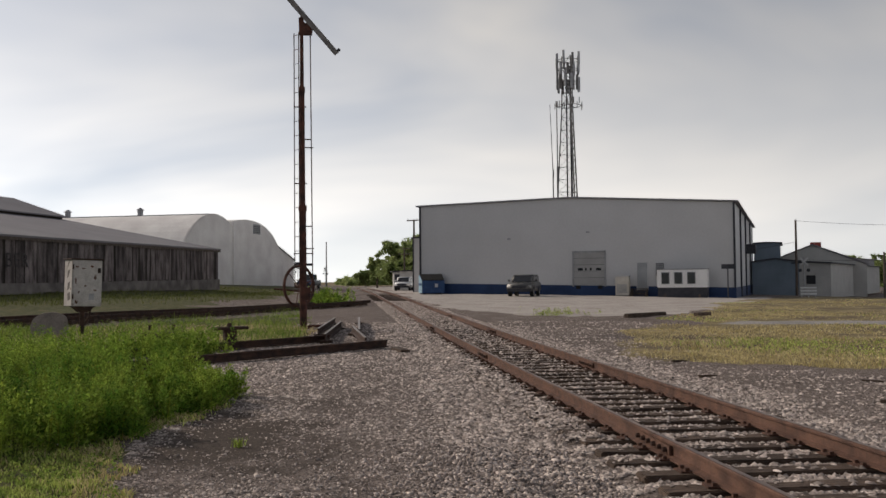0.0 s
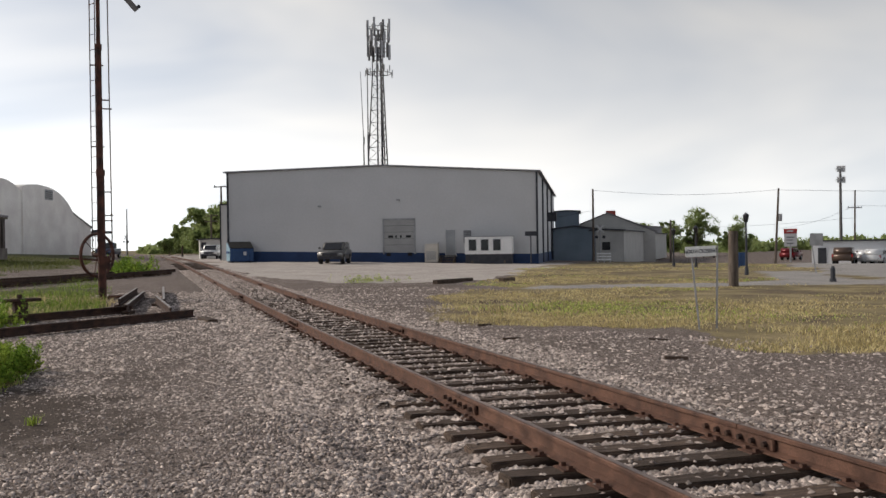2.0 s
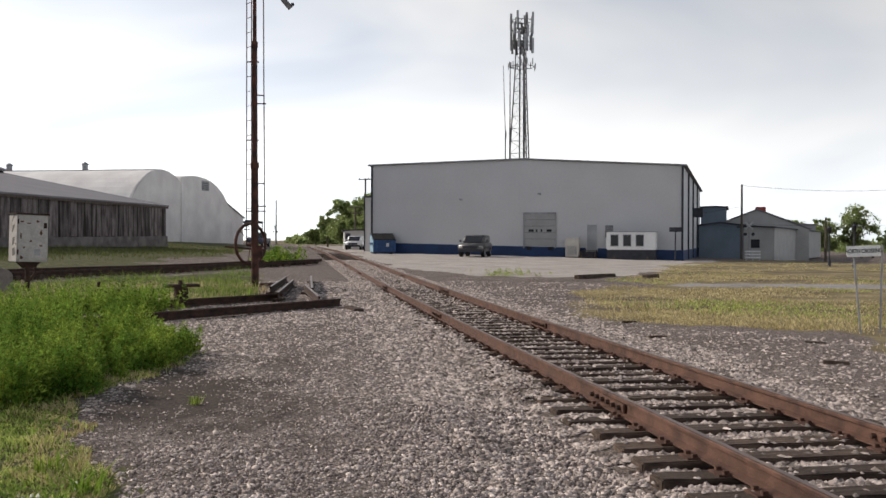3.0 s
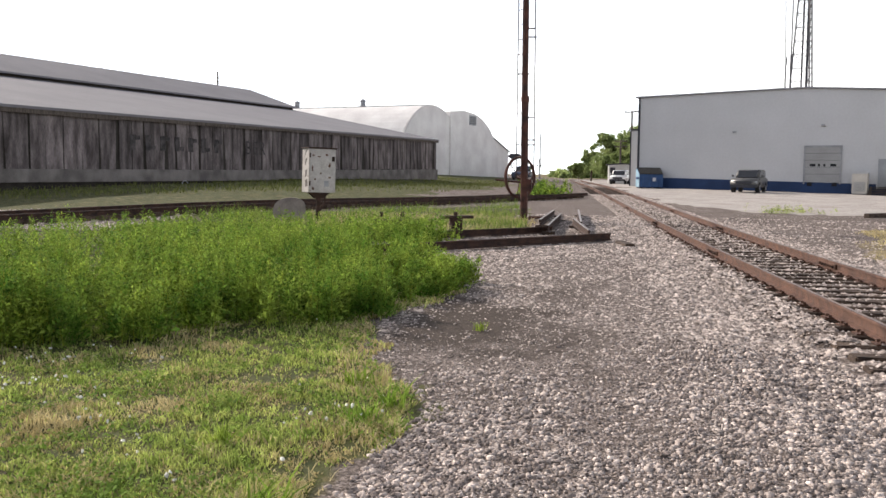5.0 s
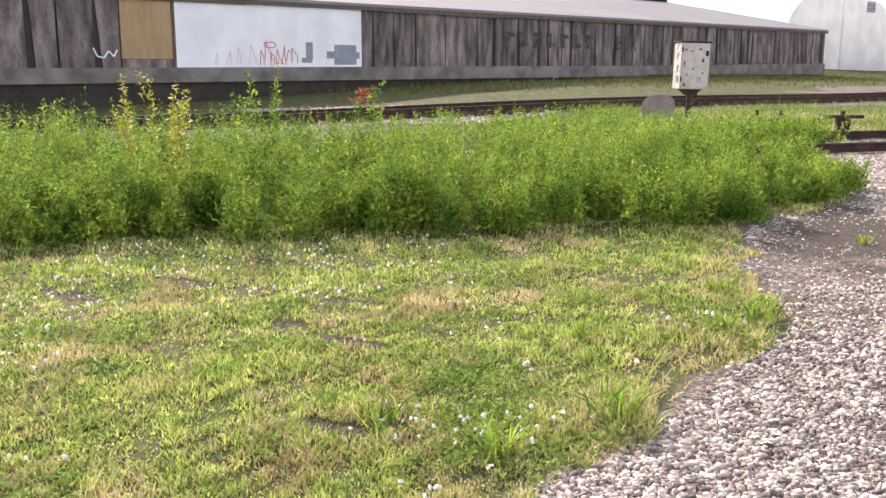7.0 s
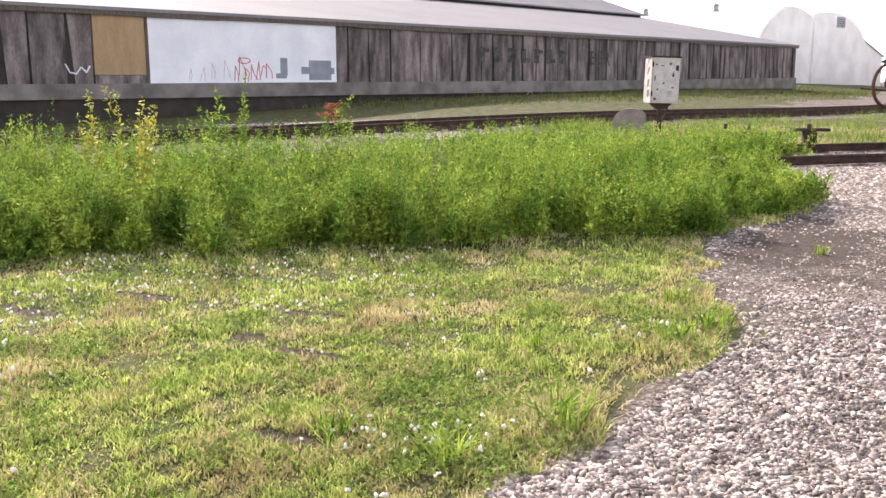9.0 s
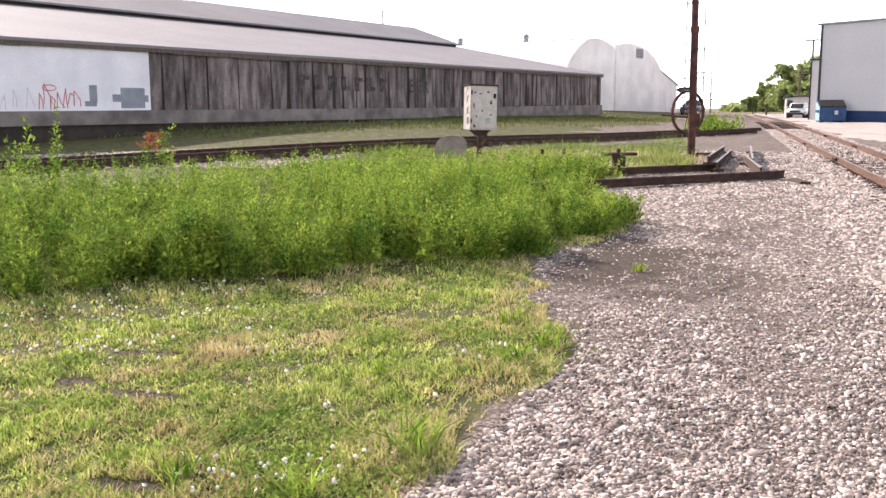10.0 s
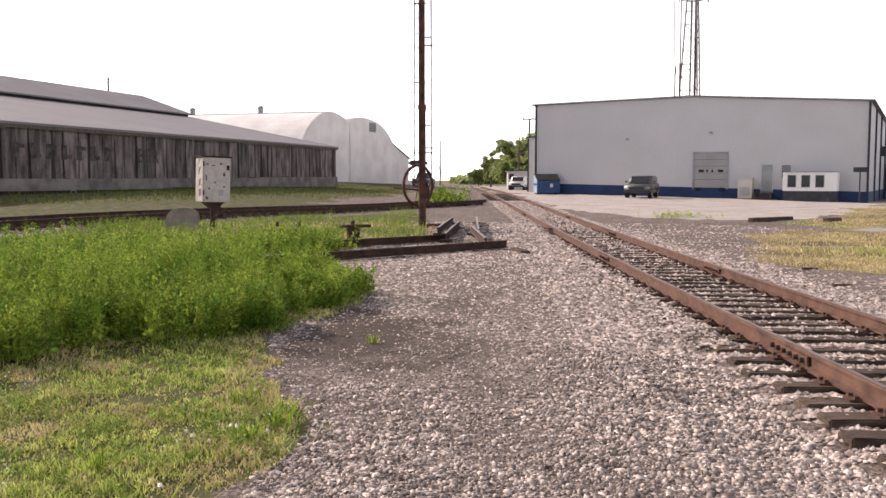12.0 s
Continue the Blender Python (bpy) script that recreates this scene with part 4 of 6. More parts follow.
slab = [(-0.52, -0.42), (0.50, -0.42), (0.48, 0.36)] + [(0.0 + 0.48 * math.cos(a), 0.36 + 0.27 * math.sin(a)) for a in (math.pi * i / 12 for i in range(1, 12))] + [(-0.52, 0.30)]
ob = part("rounded_slab", prism(slab, -0.06, 0.06), mat("pale_pink_concrete", (0.19, 0.16, 0.15), (0.29, 0.25, 0.235), 2.5, 0.9, 0.3, 0, 30, 0.2))
ob.matrix_world = pose(-8.55, 28.0, z_at(-8.5, 28.0) + 0.08, 0, -4, 14)
tagged(ob, "grey rounded concrete slab standing beside the relay box", "slab")

# ---- pedestals in the weeds ----
ped = thing("pedestal", -4.55, 23.6, z_at(-4.5, 23.6), 10, "low rusty concrete pedestal with bolts on top", "pedestal", "pedestals")
part("block", box(-0.45, 0.45, -0.25, 0.25, -0.1, 0.36, 0.03), TIE, ped)
for x in (-0.25, 0.3):
    part("bolt", rods(((x, 0, 0.42), (x, 0, 0.55), 0.045, None, 6)), OLD_RAIL, ped)
ped = thing("pedestal", -2.75, 22.6, z_at(-2.7, 22.6), 25, "rusty steel pedestal with a wide flat cap", "pedestal", "pedestals")
part("stem", box(-0.13, 0.15, -0.12, 0.12, -0.1, 0.46, 0.02), OLD_RAIL, ped)
part("cap", box(-0.38, 0.42, -0.18, 0.18, 0.46, 0.53, 0.01), OLD_RAIL, ped)
part("bolt", rods(((0.0, 0, 0.53), (0.0, 0, 0.62), 0.05, None, 6)), OLD_RAIL, ped)
part("foot", box(-0.3, 0.3, -0.22, 0.22, -0.1, 0.1, 0.02), CONCRETE, ped)

# short stop rails propped end to end
PALE_RAIL = mat("pale_worn_steel", (0.16, 0.13, 0.12), (0.30, 0.27, 0.25), 4, 0.5, 0.1, 0.5, 40, 0.2)
for (x0, y0, x1, y1) in ((-0.77, 26.0, -0.45, 33.4), (-0.51, 23.3, -0.20, 30.6), (0.48, 21.7, 0.18, 27.6), (0.36, 25.2, 0.42, 34.0)):
    length = math.hypot(x1 - x0, y1 - y0)
    st = thing("stop_rail", x0, y0, z_at(x0, y0) + 0.09, math.degrees(math.atan2(-(x1 - x0), y1 - y0)), "short worn rail propped at the track end", "rail", "stop rails")
    part("rail_web", prism([(a * 0.8, z * 1.2) for a, z in rail_profile], 0, length), OLD_RAIL, st)
    part("rail_head", box(-0.032, 0.032, -0.01, length + 0.01, 0.178, 0.194, 0.006), PALE_RAIL, st)
    for yb in (0.4, length - 0.7):
        part("block", box(-0.16, 0.16, yb, yb + 0.24, -0.14, 0.0), TIE, st)
for x, y, t in ((0.02, 22.9, 35), (1.25, 21.0, 100)):
    ob = part("tie_butt", box(-0.5, 0.5, -0.11, 0.11, -0.05, 0.07, 0.015), TIE)
    ob.matrix_world = pose(x, y, z_at(x, y), 0, 0, t)
    tagged(ob, "rotten dark timber tie butt on the gravel", "timber", "tie butts")

# ---- lattice antenna tower behind the warehouse ----
tower = thing("antenna_tower", 28.1, 116.7, 0.1, 10, "tall grey lattice antenna tower with panel antennas", "tower")


def half_width(z):
    return 2.3 + (0.85 - 2.3) * min(1.0, z / 24.0)


STEEL = mat("tower_steel", (0.09, 0.085, 0.085), (0.15, 0.145, 0.145), 2, 0.55, 0.05, 0.4)
corners = [(math.cos(a), math.sin(a)) for a in (0.5, 0.5 + 2.094, 0.5 + 4.189)]
for cx, cy in corners:
    part("leg", rods(((cx * 2.3, cy * 2.3, -0.3), (cx * 0.85, cy * 0.85, 24.0), 0.11, 0.09), ((cx * 0.85, cy * 0.85, 24.0), (cx * 0.8, cy * 0.8, 30.3), 0.09, 0.07)), STEEL, tower)
z, flip = 0.0, 0
while z < 29:
    w0, w1 = half_width(z), half_width(z + 1.6)
    for i in range(3):
        a, b = corners[i], corners[(i + 1) % 3]
        part("diagonal_brace", rods(((a[0] * w0, a[1] * w0, z), (b[0] * w1, b[1] * w1, z + 1.6), 0.035, None, 5)), STEEL, tower)
        part("cross_brace", rods(((a[0] * w0, a[1] * w0, z), (b[0] * w0, b[1] * w0, z), 0.03, None, 5)), STEEL, tower)
    z += 1.6
part("cable_run", rods(((0.25, -0.2, 0), (0.2, -0.2, 29), 0.16, 0.14, 8), ((-0.4, -0.1, 0), (-0.3, -0.1, 28), 0.10, None, 6)), TRIM, tower)
for z, count, r, hgt in ((23.9, 12, 1.75, 1.2), (26.9, 11, 1.4, 1.9), (28.6, 9, 1.4, 1.5), (29.8, 8, 1.5, 1.6)):
    ringbm = bmesh.new()
    torus(ringbm, (0, 0, z), r * 0.9, 0.05, "z", 18, 5)
    part("antenna_ring", ringbm, STEEL, tower)
    for k in range(count):
        a = 2 * math.pi * k / count + random.uniform(-0.1, 0.1)
        x, y, dz = r * math.cos(a), r * math.sin(a), random.uniform(-0.3, 0.3)
        w = 0.05 if z < 25 else 0.15
        part("panel_antenna", box(x - w, x + w, y - 0.06, y + 0.06, z - hgt / 2 + dz + (0.4 if z < 25 else 0), z + hgt / 2 + dz, 0.01), GREYM if k % 3 else STEEL, tower)
    for cx, cy in corners:
        part("outrigger", rods(((cx * 0.8, cy * 0.8, z), (cx * r * 0.9, cy * r * 0.9, z), 0.05, None, 5)), STEEL, tower)
whip = thing("whip_antenna", 25.6, 112.5, 0.1, 0, "slender whip antenna on a tripod frame", "antenna")
part("whip", rods(((0, 0, 8), (0, 0, 15.5), 0.12), ((0, 0, 15.5), (0, 0, 23.6), 0.08, 0.06)), STEEL, whip)
for dx, dy in ((-0.8, 0), (0.8, 0.2), (0, 0.8)):
    part("tripod_leg", rods(((dx * 1.6, dy * 1.6, -0.2), (0, 0, 11.5), 0.05)), STEEL, whip)


# ---- vehicles ----
def car(name, x, y, turn, paint, label, kind_="suv", zoff=0.0):
    """A car with its nose along local -x: body sides as outlines, cabin set in, wheels with rims."""
    c = thing(name, x, y, z_at(x, y) + zoff, turn, label, "car")
    P = mat("car_paint", paint, tuple(min(1, v * 1.15) for v in paint), 2, 0.3, 0.0, 0.3, 20, 0.03, None, 0, 0.5)
    if kind_ == "suv":
        low = [(-2.35, 0.38), (2.3, 0.38), (2.38, 0.7), (2.34, 1.05), (-1.15, 1.05), (-2.15, 0.97), (-2.4, 0.8)]
        cabin = [(-1.2, 1.03), (2.3, 1.03), (2.1, 1.52), (1.85, 1.63), (-0.2, 1.64), (-0.42, 1.59)]
    elif kind_ == "pickup":
        low = [(-2.75, 0.42), (2.75, 0.42), (2.8, 0.75), (2.78, 1.12), (-1.25, 1.12), (-2.6, 1.06), (-2.8, 0.85)]
        cabin = [(-1.2, 1.1), (1.0, 1.1), (0.9, 1.74), (0.7, 1.84), (-0.2, 1.84), (-0.4, 1.78)]
    else:
        low = [(-2.2, 0.32), (2.15, 0.32), (2.22, 0.6), (2.15, 0.92), (-1.0, 0.92), (-2.05, 0.8), (-2.25, 0.62)]
        cabin = [(-1.0, 0.9), (1.7, 0.9), (1.2, 1.36), (0.9, 1.43), (-0.15, 1.43), (-0.35, 1.38)]
    for nm, prof, w in (("body", low, 0.93), ("cabin", cabin, 0.80)):
        bm = prism(prof, -w, w)
        bmesh.ops.bevel(bm, geom=bm.edges[:], offset=0.06, segments=2, affect="EDGES")
        part(nm, bm, P, c, smooth=True)
    z0, z1 = cabin[0][1] + 0.08, cabin[-2][1] - 0.12
    xa, xb = cabin[-1][0] + 0.0, cabin[2][0] - 0.15
    for s in (-1, 1):
        for a, b in ((xa, (xa + xb) / 2 - 0.05), ((xa + xb) / 2 + 0.03, xb)):
            part("side_window", prism([(a - (0.25 if a == xa else 0), z0), (b, z0), (b, z1), (a + 0.1, z1)], s * 0.805 - 0.006, s * 0.805 + 0.006), GLASS, c)
        part("headlight", box(-2.36, -2.05, s * 0.78 - 0.14, s * 0.78 + 0.14, low[-1][1] - 0.13, low[-1][1] + 0.03, 0.03), mat("lamp_lens", (0.6, 0.6, 0.6), (0.7, 0.7, 0.7), 3, 0.15, 0.0, 0.2), c)
        part("tail_light", box(low[3][0] - 0.12, low[3][0] + 0.03, s * 0.83 - 0.08, s * 0.83 + 0.08, low[3][1] - 0.35, low[3][1] - 0.05, 0.02), mat("red_lens", (0.3, 0.01, 0.01), (0.35, 0.02, 0.02), 3, 0.2, 0), c)
        part("mirror", box(cabin[0][0] + 0.25, cabin[0][0] + 0.4, s * 1.02 - 0.1, s * 1.02 + 0.08, z0, z0 + 0.16, 0.03), P, c)
        for xw in (low[0][0] + 0.9, low[1][0] - 0.95):
            r = 0.36
            tyre = part("wheel", rods(((xw, s * 0.70, r), (xw, s * 0.95, r), r, None, 20)), TYRE, c)
            part("rim", rods(((xw, s * 0.955, r), (xw, s * 0.97, r), 0.22, 0.18, 12)), GREYM, tyre)
    dx, dz = cabin[-1][0] - cabin[0][0], cabin[-1][1] - cabin[0][1]
    ws = part("windscreen", box(-0.66, 0.66, -0.01, 0.01, 0.08, math.hypot(dx, dz) - 0.04), GLASS, c)
    ws.matrix_local = Matrix.Translation((cabin[0][0] - 0.03, 0, cabin[0][1])) @ pose(0, 0, 0, 0, math.degrees(math.atan2(dx, dz)), 0) @ pose(0, 0, 0, 0, 0, 90)
    part("grille", box(-2.46 if kind_ != "pickup" else -2.84, -2.30, -0.55, 0.55, 0.62, 0.82, 0.02), TRIM, c)
    part("bumper", box(low[0][0] - 0.12, low[0][0] + 0.1, -0.9, 0.9, 0.36, 0.58, 0.04), TRIM, c)
    return c


car("suv", 13.2, 69.6, 70, (0.10, 0.095, 0.09), "dark grey suv parked on the pale lot")
car("white_suv", 6.45, 112.0, 80, (0.62, 0.62, 0.62), "white suv parked before the small hut")
car("red_car", 82.9, 106.5, 217, (0.13, 0.01, 0.014), "dark red car on the road", "suv")
car("sedan", 64.9, 71.0, 212, (0.6, 0.6, 0.6), "white sedan parked at the low building", "sedan")
car("brown_suv", 62.6, 72.6, 224, (0.09, 0.06, 0.045), "brown suv parked at the low building")
car("sedan", 67.0, 74.6, 212, (0.6, 0.6, 0.6), "white sedan parked at the low building", "sedan")
car("silver_car", 88.0, 134.0, 56, (0.5, 0.5, 0.5), "pale silver car standing beyond the field", "suv")


# ---- small buildings ----
def plain_building(name, x, y, turn, w, d, h, rise, wall_m, roof_m, label, category="building", doors=()):
    """A long low building: outline with a gable over its width, roof slabs, trim and openings."""
    b = thing(name, x, y, z_at(x, y), turn, label, category)
    part("wall", prism([(0, -0.5), (w, -0.5), (w, h), (w / 2, h + rise), (0, h)], 0, d), wall_m, b)
    for xa, xb, za, zb in ((-0.25, w / 2, h - 0.02, h + rise + 0.02), (w / 2, w + 0.25, h + rise + 0.02, h - 0.02)):
        part("roof", prism([(xa, za), (xb, zb), (xb, zb + 0.14), (xa, za + 0.14)], -0.25, d + 0.25), roof_m, b)
    for k, (kind_, a, z0, ww, hh) in enumerate(doors):
        part(kind_, box(a, a + ww, -0.04, 0.02, z0, z0 + hh), GLASS if kind_ == "window" else TRIM, b)
    return b


hx, hy = front(26.5, 30.0)
plain_building("side_annex", hx, hy, -26, 4.7, 14, 3.45, 0.3, SLATE, TRIM, "slate blue metal annex beside the warehouse", "annex")
hx, hy = front(26.4, 40.0)
plain_building("upper_annex", hx, hy, -26, 2.9, 10, 5.95, 0.05, SLATE, TRIM, "tall slate blue annex with flat roof", "annex")
PALE_SIDING = mat("pale_siding", (0.36, 0.35, 0.335), (0.44, 0.43, 0.41), 0.5, 0.7)
gableb = plain_building("long_building", 52.0, 113.6, -27.5, 12.3, 20, 3.6, 2.5, PALE_SIDING, ROOF, "pale building with a low grey gable roof", "building")
plain_building("low_wing", 46.65, 94.7, -35.6, 4.0, 55, 3.35, 0.1, PALE_SIDING, TRIM, "long low flat-roofed pale wing", "building", (("window", 1.6, 1.2, 0.9, 0.9),))
part("chimney", box(5.9, 7.2, 0.8, 2.0, 5.6, 6.5, 0.05), mat("red_brick_chimney", (0.25, 0.05, 0.04), (0.33, 0.08, 0.06), 3, 0.9), gableb, "red rooftop unit")
plain_building("far_building", 80, 150, -28, 7.5, 12, 5.4, 0.2, mat("grey_siding", (0.24, 0.25, 0.26), (0.30, 0.30, 0.31), 0.5, 0.7), ROOF, "grey flat-roofed building behind the long one")
lowb = plain_building("roadside_building", 64.5, 79.6, -42, 35, 16, 2.35, 0.05, mat("white_render", (0.62, 0.62, 0.63), (0.70, 0.70, 0.71), 0.5, 0.7), TRIM, "low white roadside building with flat dark roof", "building", (("door", 0.6, 0.0, 0.8, 1.7), ("window", 2.2, 0.7, 0.6, 0.9)))
# white kiosk with a hut by the far end of the track
hut = plain_building("hut", 5.45, 118.0, 0, 3.4, 3.0, 2.3, 0.1, mat("hut_white", (0.45, 0.44, 0.42), (0.55, 0.54, 0.52), 1, 0.7), TRIM, "small white hut with a dark open doorway", "hut", (("door", 0.15, 0.0, 0.6, 2.0),))


# ---- posts, signs and poles on the roadside ----
def post_thing(name, x, y, label, category, pieces, group="", tilt=(0, 0), turn=0):
    t = thing(name, x, y, z_at(x, y), 0, label, category, group)
    t.matrix_world = pose(x, y, z_at(x, y), tilt[0], tilt[1], turn)
    for nm, bm, m in pieces:
        part(nm, bm, m, t)
    return t


sign = thing("crossing_sign", 9.72, 14.68, 0, -30, "white name board on two thin steel posts, one leaning", "sign")
part("board", box(-0.27, 0.27, -0.012, 0.012, 1.34, 1.53, 0.004, pose(0, 0, 0, 0, -2.5, 0)), mat("white_sign_face", (0.80, 0.79, 0.76), (0.86, 0.85, 0.82), 4, 0.6, 0.05), sign)
part("post", rods(((0.20, 0.03, -0.3), (0.235, 0.03, 1.54), 0.017)), GREYM, sign)
part("post", rods(((-0.07, 0.03, -0.3), (-0.225, 0.03, 1.42), 0.017)), GREYM, sign)
cu = bpy.data.curves.new("lettering", "FONT")
cu.body, cu.size, cu.extrude, cu.align_x, cu.align_y = "NORTH CROSSING", 0.098, 0.001, "CENTER", "CENTER"
cu.offset = 0.0022
tmp = bpy.data.objects.new("lettering_source", cu)
letters = bpy.data.meshes.new_from_object(tmp)
bpy.data.objects.remove(tmp)
letters.materials.clear()
letters.materials.append(TRIM)
lob = new("lettering", letters)
lob.parent = sign
lob.matrix_local = pose(0, 0, 0, 0, -2.5, 0) @ Matrix.Translation((0, -0.016, 1.435)) @ pose(0, 0, 0, 90, 0, 0) @ Matrix.Diagonal((0.69, 1.0, 1.0, 1.0))
lob["label"] = "black letters NORTH CROSSING"

post_thing("timber_post", 19.5, 27.95, "thick weathered brown timber post cut off square", "post", [("shaft", rods(((0, 0, -0.3), (0, 0, 1.95), 0.17, 0.165, 14)), POLE)])


def street_lamp(x, y, h, label):
    return post_thing("street_lamp", x, y, label, "street lamp", [
        ("pole", rods(((0, 0, -0.2), (0, 0, h - 0.45), 0.06, 0.04, 10)), TRIM),
        ("base", rods(((0, 0, -0.1), (0, 0, 0.35), 0.11, 0.08, 10)), TRIM),
        ("lantern_glass", rods(((0, 0, h - 0.45), (0, 0, h - 0.15), 0.10, 0.16, 6)), GLASS),
        ("lantern_cap", rods(((0, 0, h - 0.15), (0, 0, h), 0.17, 0.02, 6)), TRIM),
        ("lantern_seat", rods(((0, 0, h - 0.5), (0, 0, h - 0.45), 0.05, 0.1, 6)), TRIM)], "street lamps")


street_lamp(26.8, 37.48, 2.95, "black lantern street lamp beside the pavement")
street_lamp(32.4, 50.55, 2.65, "black lantern street lamp beyond the field")
street_lamp(33.7, 55.3, 2.6, "black lantern street lamp beyond the field")
post_thing("bollard", 24.95, 29.45, "short dark round bollard at the pavement edge", "bollard", [("shaft", rods(((0, 0, -0.1), (0, 0, 0.5), 0.09, 0.09, 12), ((0, 0, 0.5), (0, 0, 0.6), 0.09, 0.04, 12)), TRIM), ("foot", rods(((0, 0, -0.05), (0, 0, 0.12), 0.13, 0.12, 12)), TRIM)])
post_thing("mail_drop", 34.6, 49.1, "blue steel collection box on short legs", "mail box", [("casing", box(-0.36, 0.36, -0.3, 0.3, 0.12, 0.95, 0.08), BIN), ("leg", box(-0.33, -0.25, -0.27, -0.19, -0.05, 0.13), BIN), ("leg", box(0.25, 0.33, -0.27, -0.19, -0.05, 0.13), BIN)])
post_thing("road_sign", 30.9, 37.7, "back of a grey diamond road sign on a leaning post", "sign", [("post", rods(((0, 0, -0.2), (0, 0, 1.95), 0.03)), GREYM), ("plate", box(-0.3, 0.3, -0.01, 0.01, 1.35, 1.95, 0.003, pose(0, -0.05, 0, 0, 8, 0)), GREYM)], "", (0, -7), -40)
post_thing("billboard", 74.9, 96.3, "red and white roadside sign board on a pole", "sign board", [
    ("pole", rods(((0, 0, -0.6), (0, 0, 2.4), 0.12)), GREYM),
    ("board", box(-0.75, 0.75, -0.1, 0.1, 1.9, 3.5, 0.02), WHITE),
    ("header", box(-0.78, 0.78, -0.12, 0.12, 3.5, 4.1, 0.02), mat("sign_red", (0.30, 0.03, 0.03), (0.36, 0.04, 0.04), 2, 0.5)),
    ("text_bar", box(-0.4, 0.3, -0.14, -0.12, 3.72, 3.88), WHITE), ("text_bar", box(-0.45, 0.45, -0.115, -0.1, 3.0, 3.1), TRIM), ("text_bar", box(-0.45, 0.3, -0.115, -0.1, 2.65, 2.75), TRIM), ("text_bar", box(-0.45, 0.4, -0.115, -0.1, 2.25, 2.35), TRIM)], "", (0, 0), -38)


def utility_pole(x, y, h, arm, label, tilt=0):
    pieces = [("pole", rods(((0, 0, -0.4), (0, 0, h), 0.15, 0.1, 10)), POLE)]
    for z in arm:
        pieces.append(("crossarm", box(-0.9, 0.9, -0.06, 0.06, z - 0.06, z + 0.06), POLE))
        for dx in (-0.8, 0.8, 0.4):
            pieces.append(("insulator", rods(((dx, 0, z + 0.06), (dx, 0, z + 0.22), 0.05, 0.03, 6)), TRIM))
    return post_thing("utility_pole", x, y, label, "utility pole", pieces, "utility poles", (0, tilt), -35)


post_thing("whip_mast", 26.0, 116.9, "thin grey whip antenna mast beside the lattice tower", "antenna mast", [
    ("pole", rods(((0, 0, -0.3), (0, 0, 15.0), 0.12, 0.08, 6)), STEEL),
    ("whip", rods(((0, 0, 15.0), (-0.3, 0, 24.0), 0.06, 0.035, 5)), STEEL),
    ("bracket", rods(((0.1, 0, 14.7), (0.1, 0, 15.6), 0.05, None, 5)), STEEL)])
utility_pole(46.1, 92.2, 7.9, (), "plain dark timber utility pole behind the annex")
p2 = utility_pole(63.4, 84.0, 8.1, (), "leaning timber utility pole beside the road", 3)
part("transformer", rods(((0.3, 0, 4.6), (0.3, 0, 5.4), 0.2, None, 10)), GREYM, p2)
utility_pole(89.0, 101.5, 9.2, (6.9,), "timber utility pole with a cross arm", 1)
utility_pole(7.2, 104.8, 8.1, (8.0,), "thin timber utility pole behind the warehouse corner")
utility_pole(7.05, 122.0, 5.6, (5.4, 4.7), "short timber pole with two cross arms behind the hut")
utility_pole(58.0, 96.0, 5.0, (), "short timber utility pole in the distance")
utility_pole(-5.0, 190.0, 9.0, (), "distant timber utility pole beside the track")
utility_pole(-39.4, 102.5, 11.5, (), "timber utility pole rising behind the shed roof")
wires = tagged(new("overhead_wires"), "thin dark overhead wires between the poles", "wires")
for a, b in (((46.1, 92.2, 7.5), (63.4, 84.0, 7.1)), ((63.4, 84.0, 7.1), (130, 60, 6.6)), ((46.1, 92.2, 3.4), (89.0, 101.5, 4.6)), ((63.4, 84.0, 2.9), (89.0, 101.5, 6.2)), ((89.0, 101.5, 6.2), (150, 80, 6.4)), ((46.1, 92.2, 5.3), (33.0, 98.0, 4.2))):
    bm = bmesh.new()
    pts = [Vector(a).lerp(Vector(b), k / 10) - Vector((0, 0, 0.5 * math.sin(math.pi * k / 10))) for k in range(11)]
    for p, q in zip(pts, pts[1:]):
        rod(bm, p, q, 0.018, None, 4)
    part("wire", bm, TRIM, wires)
mono = post_thing("cell_mast", 169.0, 197.7, "distant thin grey antenna mast with panel antennas", "mast", [("shaft", rods(((0, 0, -1), (0, 0, 21.5), 0.45, 0.3, 10)), STEEL)])
for z in (18.2, 21.0):
    for k in range(7):
        part("panel_antenna", box(-1.3 + k * 0.4, -1.1 + k * 0.4, -0.4, -0.2, z - 0.8, z + 0.8), GREYM, mono)
    part("platform", box(-1.4, 1.4, -0.3, 0.3, z - 0.1, z + 0.05), STEEL, mono)
# street sign and dark board on a post at the warehouse corner
fx, fy = front(25.9, -3.0)
post_thing("notice_post", fx, fy, "dark notice board on a single post by the warehouse", "sign", [("post", rods(((0, 0, -0.2), (0, 0, 2.3), 0.05)), TRIM), ("board", box(-0.45, 0.45, -0.03, 0.03, 2.2, 2.55, 0.01), TRIM)], "", (0, 0), -20)
fen = thing("white_fence", 38.4, 75.9, z_at(38.4, 75.9), -28, "short white rail fence section on the grass", "fence")
for x in (0.0, 0.55, 1.1):
    part("post", box(x - 0.04, x + 0.04, -0.04, 0.04, -0.1, 0.85, 0.01), WHITE, fen)
for z in (0.2, 0.46, 0.72):
    part("slat", box(-0.1, 1.2, -0.07, -0.045, z, z + 0.13, 0.005), mat("fence_white", (0.72, 0.72, 0.72), (0.8, 0.8, 0.8), 2, 0.5), fen)
